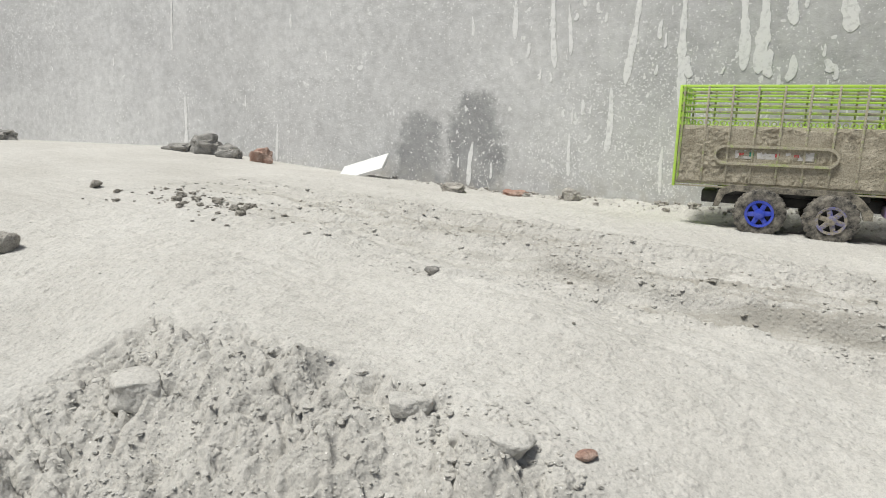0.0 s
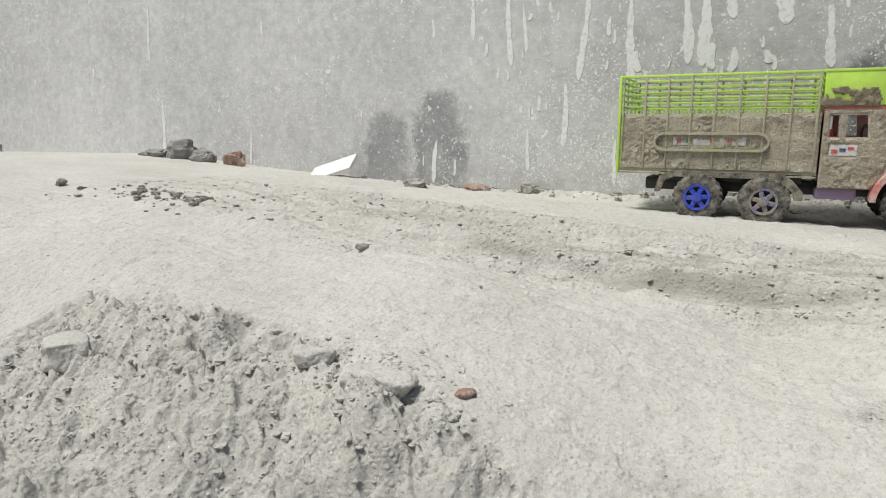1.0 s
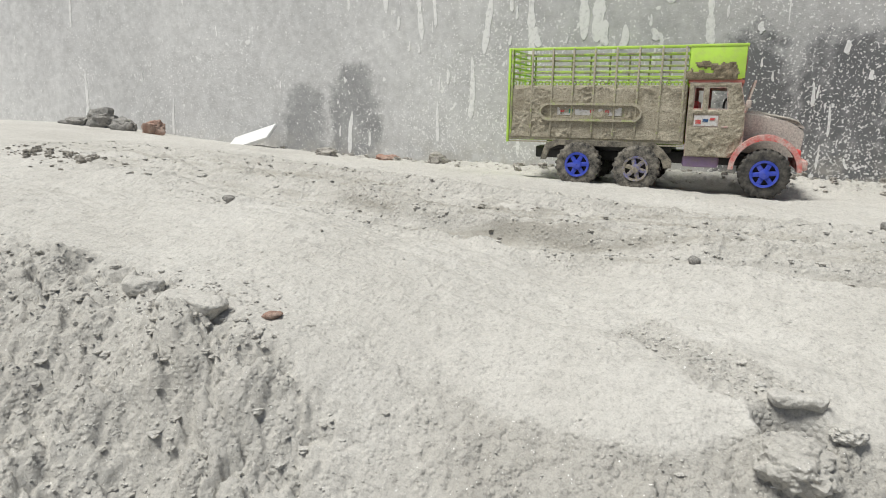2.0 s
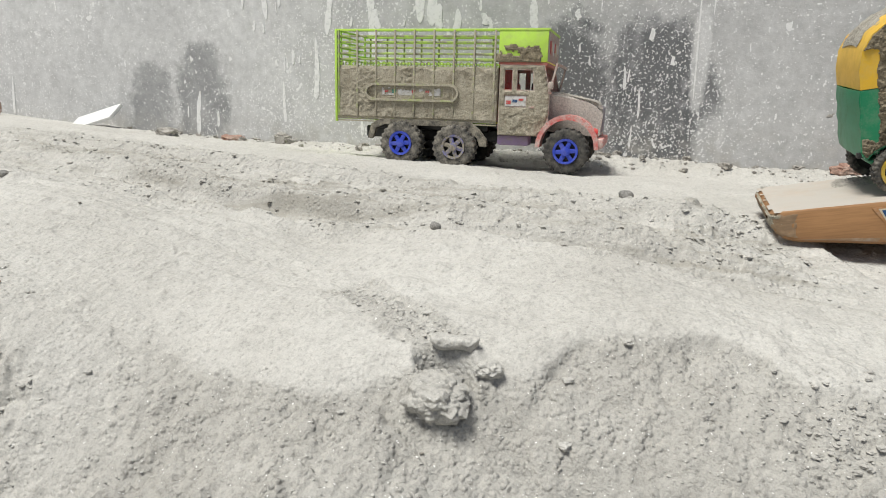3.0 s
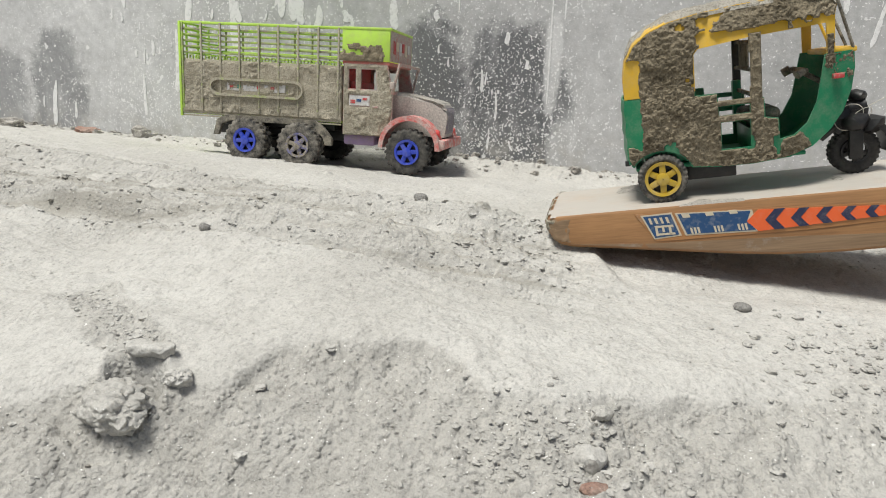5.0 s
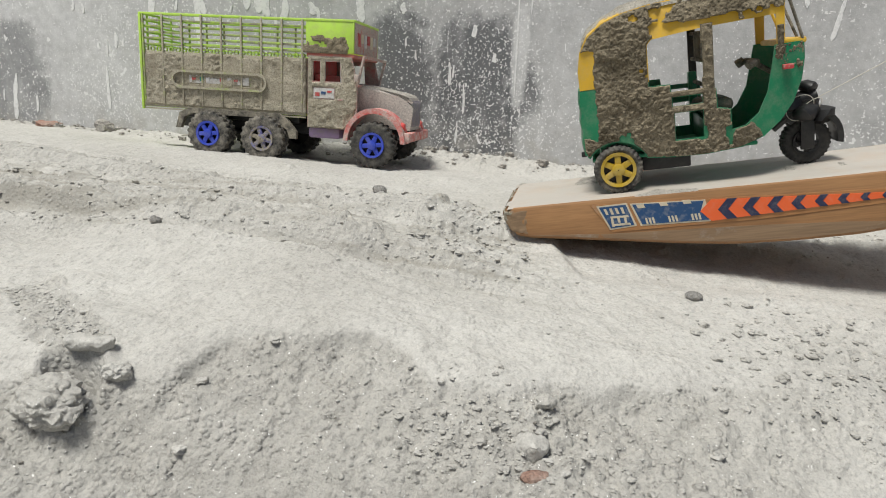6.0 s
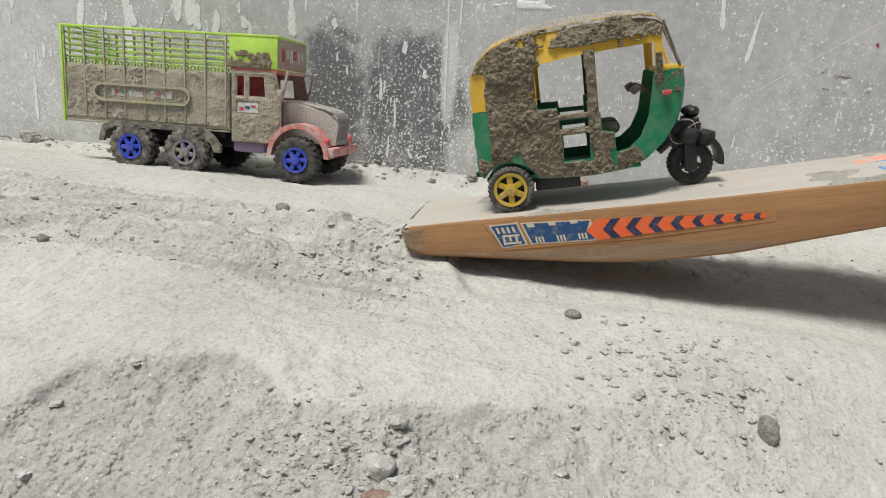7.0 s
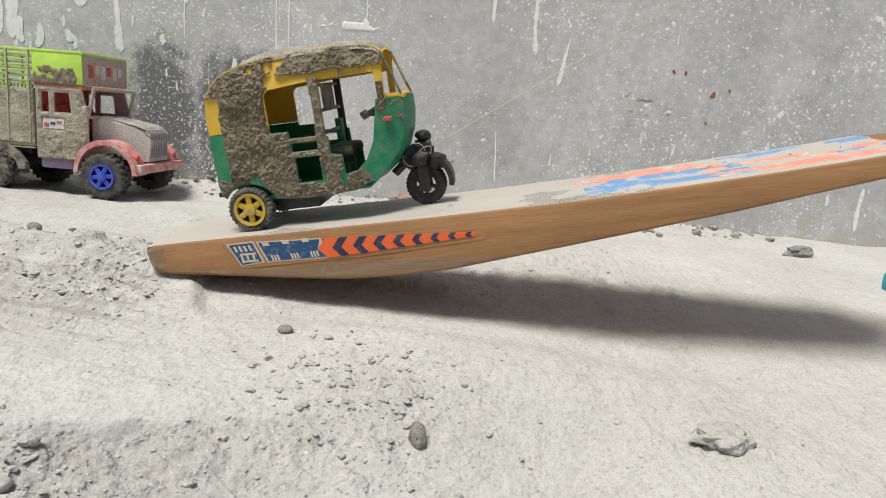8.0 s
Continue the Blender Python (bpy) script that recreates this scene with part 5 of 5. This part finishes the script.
    for k, p in enumerate(sp.points):
        q = k / 20
        p.co = (0.133 + 0.55 * q, 0.0 + 0.03 * q, 0.046 + 0.27 * q - 0.02 * q * (1 - q), 1)
    cu.materials.append(ST_CREAM_STRING)
    o = tagged(new("pull_string", cu), "taut pale pulling thread")
    o.parent = fork
    # wheels
    tyre = tyre_mesh("wheel", 0.0163, 0.0115, 0.0112, 30, 0.0006, TYRE_HALF)
    rim = rim_mesh("rim", 0.0118, 0.01, 6, GOLD)
    back = mesh_of("hub_back", lathe([(0.0116, 0.0048), (0.0116, 0.007), (0.0004, 0.007), (0.0004, 0.0048)], 24), BLACK)
    wheel(t, tyre, rim, back, pose(0, -0.0405, 0.0163, 0, 15, 0))
    wheel(t, tyre, rim, back, pose(0, 0.0405, 0.0163) @ FLIP)
    ft = tyre_mesh("wheel", fr, 0.011, 0.0085, 30, 0.0005, TYRE_CLEAN)
    frim = rim_mesh("rim", 0.0090, 0.01, 5, BLACK)
    wheel(t, ft, frim, None, pose(fx, -0.0055, fr))
    part("axle", bar((0, -0.036, 0.0163), (0, 0.036, 0.0163), 0.0022, 8), BLACK, t)
    # mud on the near side, the roof and the sills
    def stick(u, v):
        g = inside(u, v, green) & ~inside(u, v, rails) & ~inside(u, v, gap)
        y = inside(u, v, yellow) | ((np.abs(v - 0.0808) < 0.001) & (u > -0.022) & (u < 0.0255))
        d = fbm(u * 55, v * 55, 301, 4)
        body = smooth(-0.018, -0.008, u) * smooth(0.092, 0.070, u)
        nose = 0.95 * smooth(0.098, 0.112, u) * smooth(0.060, 0.088, v)
        sill = 0.72 * smooth(0.052, 0.034, v) * smooth(0.118, 0.088, u)
        brow = np.maximum(0.9 * smooth(0.114, 0.123, v - 0.16 * np.maximum(0, u - 0.065)), 0.9 * smooth(0.098, 0.112, v) * smooth(0.036, 0.022, u))
        k = np.maximum.reduce([body * smooth(0.122, 0.108, v), nose, sill, brow])
        k = np.where((v > 0.108) & (u > 0.030), np.minimum(k, brow), k)
        k = k * (1 - 0.35 * smooth(0.4, 0.9, rnd(u * 60, v * 60, 303)))
        return (g | y) & (d < -1.15 + 2.35 * k)
    def thick(u, v):
        return 0.0011 + 0.0008 * fbm(u * 85, v * 85, 311, 3, 0.6) + 0.0009 * fbm(u * 420, v * 420, 14, 3, 0.7)

    def at_side(u, v, h):
        c = swell(Vector((u, -0.0365, v)))
        return (c.x, c.y - h, c.z)
    part("mud_crust", crust(-0.023, 0.130, 0.020, 0.138, 0.00062, stick, thick, at_side), MUD, t, "thick brown dried mud")
    part("mud_crust", crust(0.0605, 0.0685, 0.057, 0.116, 0.0008, lambda u, v: rnd(u * 200, v * 60, 351) > -0.75, lambda u, v: 0.0010 + 0.0015 * np.maximum(0, fbm(u * 420, v * 420, 20, 2)), at_side), MUD, t)
    px, pz = [p[0] for p in roof], [p[1] for p in roof]

    def at_roof(u, v, h):
        x = u
        z = float(np.interp(x, px[2:], pz[2:]))
        w = half_width(x) * 0.87
        q = max(-1.0, min(1.0, v / w))
        return (x, v, z + 0.0035 * (1 - q * q) - 0.0030 * abs(q) ** 5 + h)
    part("mud_crust", crust(-0.0200, 0.117, -0.0335, 0.0335, 0.0009, lambda u, v: (np.abs(v) < 0.0335 - 0.0040 * smooth(0.09, 0.12, u) + 0.002 * rnd(u * 90, 0.5, 15)) & (fbm(u * 40, v * 40, 321, 4) > -0.8 + 0.5 * smooth(0.085, 0.12, u)), lambda u, v: 0.0016 + 0.0012 * fbm(u * 45, v * 45, 331, 3) + 0.0008 * fbm(u * 380, v * 380, 18, 3, 0.7), at_roof), MUD_ROOF, t, "grey crumbly mud on the roof")
    for z, th in ((0.0692, 0.0016), (0.0585, 0.0016)):
        part("mud_crust", crust(0.030, 0.0625, z - 0.002, z + 0.0022, 0.0008, lambda u, v: rnd(u * 120, v * 400, 341) > -0.8, lambda u, v: th + 0.0008 * rnd(u * 250, v * 300, 19), at_side), MUD, t)
    return t


rickshaw = auto_rickshaw()
squat, short = Matrix.Diagonal((0.962, 1, 0.89, 1)), Matrix.Diagonal((0.932, 1, 0.885, 1))
for o in rickshaw.children_recursive:
    if o.name.split(".")[0] in ("wheel", "axle", "rim", "hub_back"):
        o.location.x *= 0.962 if o.parent == rickshaw else 1
    elif o.location.length:
        o.location = short @ o.location
    else:
        o.data.transform(squat if "front_fork" in (o.name, o.parent.name) else short)


# ---- stones, clods and litter ----
def crumbly(seed, size):
    """A clod caked together from crumbs, about size across, as one skin."""
    bm = bmesh.new()
    bmesh.ops.create_icosphere(bm, subdivisions=6, radius=0.5)
    o = Vector((seed * 3.7, seed * 1.3, seed * 7.1))
    for v in bm.verts:
        d = v.co * 2
        d = d + 0.12 * noise.noise_vector(d * 4 + o)
        n = 0.30 * noise.noise(d * 1.1 + o) + 0.26 * (0.45 - noise.voronoi(d * 1.6 + o)[0][0]) + 0.12 * noise.noise(d * 4 + o) + 0.05 * (0.45 - noise.voronoi(d * 5 + o)[0][0]) + 0.03 * noise.noise(d * 11 + o)
        v.co = Vector((v.co.x, v.co.y * 0.85, v.co.z * 0.68)) * size * (1 + n)
    return bm


def slab(seed, size, flat):
    """A flat broken cake of sand with worn edges."""
    bm = bmesh.new()
    bmesh.ops.create_icosphere(bm, subdivisions=5, radius=1)
    o = Vector((seed * 2.1, seed * 5.3, seed * 0.7))
    for v in bm.verts:
        c = v.co * (0.5 / (abs(v.co.x) ** 4 + abs(v.co.y) ** 4 + abs(v.co.z) ** 4) ** 0.25)
        c = Vector((c.x * flat[0], c.y * flat[1], c.z * flat[2]))
        n = Vector([noise.noise(c * 2.6 + o + Vector((k * 9, 0, 0))) * 0.15 + noise.noise(c * 10 + o + Vector((0, k * 9, 0))) * 0.02 + noise.noise(c * 26 + o + Vector((0, 0, k * 9))) * 0.006 for k in range(3)])
        v.co = (c + Vector((n.x, n.y, n.z * 0.5))) * size
    return bm


def lay(name, x, y, size, flat, material, label, category, seed, turn=0, sink=0.25, rough=0.35, levels=3, tilt=0, group="", boxy=1.0):
    group = group or {"sand_clod": "clods in the sand", "pebble": "pebbles on the sand", "rubble_stone": "rubble along the wall", "broken_brick": "brick pieces along the wall", "terracotta_chip": "terracotta chips"}[name]
    ob = new(name, mesh_of(name, slab(seed, size, flat) if boxy < 0 else crumbly(seed, size) if boxy == 0 else lump(seed, size, flat, rough, levels, boxy), material))
    ob.matrix_basis = pose(x, y, float(height(x, y)) + size * flat[2] * (0.5 - sink), tilt, 0, turn)
    return tagged(ob, label, category, group)


lay("sand_clod", -0.101, 0.2470, 0.038, (1, 0.42, 0.34), SAND_CRUMB, "long pale clod of caked sand lying in loose sand", "clod", 2, 12, 0.02, 0.22, 5, 10, boxy=-1)
lay("sand_clod", -0.144, 0.258, 0.022, (1, 0.42, 0.45), SAND_CRUMB, "pale clod of caked sand tilted out of the ground", "clod", 4, 40, 0.12, 0.24, 5, 14, boxy=-1)
lay("sand_clod", -0.284, 0.216, 0.030, (1, 0.7, 0.6), SAND_CRUMB, "cracked lump of grey sand", "clod", 6, 20, 0.42, 0.42, 5, 8, boxy=-1)
lay("sand_clod", 0.1900, 0.2700, 0.031, (1, 0.85, 0.6), SAND_SHADED, "crumbly spoil lump heaped below a burrow", "clod", 9, 0, 0.38, 0.42, 5, 14, boxy=0)
# added slab that overhangs the burrow so its mouth falls into shade
lay("sand_clod", 0.1905, 0.2935, 0.023, (1, 0.42, 0.26), SAND_CRUMB, "slab of caked sand added to shade a burrow", "clod", 41, -6, 0.42, 0.3, 5, -8, boxy=-1)
lay("sand_clod", 0.2090, 0.2860, 0.013, (1, 0.9, 0.7), SAND_CRUMB, "crumbly spoil lump at a burrow's mouth", "clod", 11, 0, 0.3, 0.4, 4, 0, boxy=0)
lay("terracotta_chip", -0.0595, 0.2635, 0.011, (1, 0.7, 0.35), BRICK, "small dusty terracotta chip on sand", "chip", 12, 50, 0.2, 0.2)
lay("terracotta_chip", 0.394, 0.282, 0.012, (1, 0.7, 0.5), BRICK, "reddish brick chip half sunk in sand", "chip", 13, 30, 0.4, 0.25)
lay("pebble", 0.5715, 0.363, 0.0150, (0.62, 0.9, 0.9), CLOD_DARK, "rounded grey-green pebble on sand", "pebble", 14, 20, 0.25, 0.3)
lay("pebble", 0.479, 0.4415, 0.010, (1, 0.8, 0.6), STONE, "small grey pebble on sand", "pebble", 15, 0, 0.2, 0.2)
lay("pebble", 0.2605, 0.528, 0.011, (1, 0.8, 0.7), STONE, "dark little stone on rutted sand", "pebble", 16, 0, 0.2, 0.3)
lay("pebble", -0.209, 0.404, 0.012, (1, 0.55, 0.5), STONE, "flat dark pebble on sand", "pebble", 17, 10, 0.15, 0.2)
lay("pebble", 0.140, 0.424, 0.008, (1, 0.8, 0.7), STONE, "small stone on sand", "pebble", 18, 0, 0.2, 0.3)
lay("sand_clod", 0.747, 0.396, 0.034, (1, 0.7, 0.42), SAND_SHADED, "low crumbly clod on sand", "clod", 19, 15, 0.3, 0.4, 4)
lay("sand_clod", 0.3955, 0.3125, 0.010, (1, 0.8, 0.7), SAND_SHADED, "small clod on sand", "clod", 20, 0, 0.25, 0.4)
lay("sand_clod", 0.391, 0.2935, 0.014, (1, 0.8, 0.8), SAND_CRUMB, "small clod on sand", "clod", 21, 0, 0.25, 0.4)
lay("rubble_stone", -0.905, 0.865, 0.065, (1, 0.8, 0.75), STONE, "dark rubble stone at the foot of the wall", "stone", 22, 30,  0.3, 0.55, 4, 8, boxy=0.7)
lay("rubble_stone", -0.84, 0.858, 0.05, (1, 0.7, 0.6), STONE, "grey rubble stone at the foot of the wall", "stone", 23, 0,  0.3, 0.55, 4, 8, boxy=0.7)
lay("rubble_stone", -0.955, 0.85, 0.05, (1.2, 0.7, 0.45), STONE, "flat grey rubble stone by the wall", "stone", 24, 10,  0.3, 0.55, 4, 8, boxy=0.7)
lay("broken_brick", -0.775, 0.860, 0.046, (1, 0.7, 0.72), BRICK, "broken red brick lump by the wall", "brick", 25, 20,  0.3, 0.55, 4, 8, boxy=0.7)
lay("rubble_stone", -0.395, 0.826, 0.034, (1.2, 0.7, 0.5), CLOD, "pale stone by the wall", "stone", 26, 0,  0.3, 0.55, 4, 8, boxy=0.7)
lay("rubble_stone", -0.247, 0.900, 0.022, (1.2, 0.8, 0.9), CLOD, "grey lump by the wall", "stone", 27, 0,  0.3, 0.55, 4, 8, boxy=0.7)
lay("broken_brick", -0.325, 0.885, 0.032, (1.2, 0.6, 0.4), BRICK, "half-buried brick piece by the wall", "brick", 28, 0,  0.3, 0.55, 4, 8, boxy=0.7)
lay("broken_brick", 0.514, 0.912, 0.030, (1.3, 0.7, 0.5), BRICK, "pinkish brick piece at the wall", "brick", 29, 0,  0.3, 0.55, 4, 8, boxy=0.7)
lay("rubble_stone", -1.50, 0.86, 0.06, (1.2, 0.8, 0.6), STONE, "dark stone at the wall's foot", "stone", 30, 0,  0.3, 0.55, 4, 8, boxy=0.7)
lay("sand_clod", -0.517, 0.288, 0.026, (0.9, 0.8, 0.8), CLOD, "grey lump on smooth sand", "clod", 31, 0, 0.3, 0.4, 4, 0, boxy=0.7)
lay("rubble_stone", 0.985, 0.80, 0.030, (1.3, 0.7, 0.5), STONE, "dusty stone on sand near the wall", "stone", 32, 20,  0.3, 0.55, 4, 8, boxy=0.7)
tile = new("tile_piece", mesh_of("tile_piece", box(-0.042, 0.042, -0.024, 0.024, -0.003, 0.003, 0.0008), plain("white_glaze", (0.78, 0.78, 0.77), 0.35, 0.2)))
tile.matrix_basis = pose(-0.592, 0.896, 0.033, 27, -17, 8)
tagged(tile, "broken white glazed tile leaning on rubble", "tile")
scrap = new("plastic_scrap", mesh_of("plastic_scrap", lump(40, 0.03, (0.5, 1, 0.9), 0.3, 4, 0.5), plain("turquoise_plastic", (0.02, 0.35, 0.50), 0.4, 0.15)))
scrap.matrix_basis = pose(1.016, 0.672, float(height(1.016, 0.672)) + 0.010)
tagged(scrap, "turquoise plastic scrap on the sand", "scrap")


def scatter(name, count, seed, spot, size, material, label, category, always=0.02, low=0.18):
    """Many small lumps as one mesh."""
    r = random.Random(seed)
    kinds = []
    for k in range(7):
        b = lump(60 + k + seed, 1.0, (1, 0.8 + 0.05 * k, 0.6 + 0.04 * k), 0.7, 3 if size[1] > 0.006 else 2 if size[1] > 0.004 else 1, 0.7)
        b.verts.index_update()
        kinds.append((np.array([v.co[:] for v in b.verts]), np.array([[v.index for v in f.verts] for f in b.faces])))
        b.free()
    cos, faces, base = [], [], 0
    tries = np.array([spot(r) for _ in range(count * 12)])
    keep = np.array([r.random() for _ in tries]) < always + (1 - always) * rough_zone(tries[:, 0], tries[:, 1])
    tries = tries[keep][:count]
    for (x, y), z in zip(tries, height(tries[:, 0], tries[:, 1])):
        s = size[0] * (size[1] / size[0]) ** (r.random() ** 2.2)
        co, fa = kinds[r.randrange(7)]
        q = r.uniform(0, 6.28)
        c, d = math.cos(q), math.sin(q)
        w = co @ np.array(((c, d, 0), (-d, c, 0), (0, 0, 1))) * s
        cos.append(w * (1, 1, 0.6 + 0.4 * (low > 0.1)) + (x, y, z + low * s))
        faces.append(fa + base)
        base += len(co)
    me = bpy.data.meshes.new(name)
    me.from_pydata(np.concatenate(cos).tolist(), [], np.concatenate(faces).tolist())
    me.materials.append(material)
    return tagged(new(name, me), label, category, kind="stuff")


scatter("clods", 420, 1, lambda r: (r.uniform(-0.6, 0.75), r.uniform(0.17, 0.92)), (0.0016, 0.0075), SAND_CRUMB, "crumbled grey clods strewn over the sand", "clods", 0.006, 0.05)
scatter("sand_crumbs", 7000, 2, lambda r: (r.uniform(-0.5, 0.75), 0.17 + 0.75 * r.random() ** 1.4), (0.0008, 0.0024), SAND_CRUMB, "loose sand crumbs", "crumbs", 0.03, 0.1)
scatter("dark_crumbs", 60, 3, lambda r: (r.uniform(-0.7, 0.8), r.uniform(0.25, 0.92)), (0.0015, 0.0038), CLOD_DARK, "dark little stones strewn over the sand", "stones")
scatter("wall_rubble", 420, 4, lambda r: (r.uniform(-0.6, 1.0), WALL_Y - 0.075 * r.random() ** 1.6), (0.002, 0.013), CLOD, "crumbs of rubble along the wall", "rubble")


def rut_spot(r):
    x = r.uniform(-0.60, 0.38)
    return x, 0.512 - 0.09 * (x + 0.1) + r.choice((-0.05, -0.03, 0.0, 0.03, 0.05)) + r.gauss(0, 0.016)


# greyer than the sand: shade on the crumbs' fronts is in the colour
scatter("rut_crumbs", 150, 5, rut_spot, (0.0010, 0.0044), CLOD, "flat grey crumbs thrown up along the wheel ruts", "crumbs", 1.0, 0.08)
scatter("rut_clods", 1700, 6, rut_spot, (0.0010, 0.0058), SAND_CRUMB, "pale crumbs thrown up along the wheel ruts", "crumbs", 1.0, 0.02)
scatter("dark_clods", 110, 7, lambda r: (r.gauss(-0.50, 0.05), r.gauss(0.465, 0.022)), (0.002, 0.011), CLOD_DARK, "patch of dark grey clods on smooth sand", "clods", 1.0, 0.12)
scatter("front_crumbs", 3200, 8, lambda r: (r.uniform(0.0, 0.50), r.uniform(0.19, 0.335)), (0.0007, 0.0019), SAND_SHADED, "gritty crumbs below the broken edge", "crumbs", 0.0, 0.05)
scatter("slide_crumbs", 260, 13, lambda r: (lambda q, w: (0.112 + 0.089 * q * 0.829 + w * 0.56, 0.345 - 0.089 * q * 0.56 + w * 0.829))(r.uniform(0, 1.05), r.gauss(0, 0.006)), (0.0008, 0.0036), SAND_CRUMB, "crumbs that slid down to a burrow", "crumbs", 1.0, 0.05)
scatter("ridge_crumbs", 420, 15, lambda r: (lambda x: (x, float(np.interp(x, (-0.30, -0.21, -0.14, -0.04, 0.11, 0.20), (0.407, 0.407, 0.43, 0.438, 0.432, 0.417))) + r.gauss(0.002, 0.006)))(r.uniform(-0.28, 0.16)), (0.0009, 0.0042), SAND_CRUMB, "crumbs along the edge of the trodden way", "crumbs", 1.0, 0.05)
scatter("bank_crumbs", 200, 16, lambda r: (r.uniform(0.36, 0.80), r.uniform(0.36, 0.50)), (0.0008, 0.0036), SAND_CRUMB, "crumbs strewn over the bank below the bat", "crumbs", 0.9, 0.1)
scatter("toe_rubble", 420, 9, lambda r: (0.340 + r.gauss(0, 0.022), 0.480 + r.uniform(-0.05, 0.09)), (0.0010, 0.0055), SAND_CRUMB, "sand crumbs heaped against the bat's toe", "crumbs", 1.0, 0.08)
scatter("pebble_crumbs", 480, 10, lambda r: (r.gauss(0.540, 0.034), r.gauss(0.380, 0.032)), (0.001, 0.0060), SAND_SHADED, "crumbs kicked up beside a pebble", "crumbs", 1.0, 0.1)
scatter("clod_crumbs", 320, 11, lambda r: (r.gauss(0.375, 0.030), r.gauss(0.297, 0.013)), (0.0009, 0.0055), SAND_SHADED, "loose heap of small darkened clods", "clods", 1.0, 0.06)
scatter("cake_crumbs", 320, 12, lambda r: (r.gauss(-0.110, 0.035), r.gauss(0.255, 0.014)), (0.0009, 0.0052), SAND_SHADED, "crumbs broken off caked sand clods", "clods", 1.0, 0.06)
scatter("dug_crumbs", 450, 14, lambda r: (r.uniform(-0.32, 0.0), r.uniform(0.165, 0.285)), (0.0010, 0.0060), SAND_SHADED, "torn darkened crumbs over dug sand", "crumbs", 0.0, 0.02)
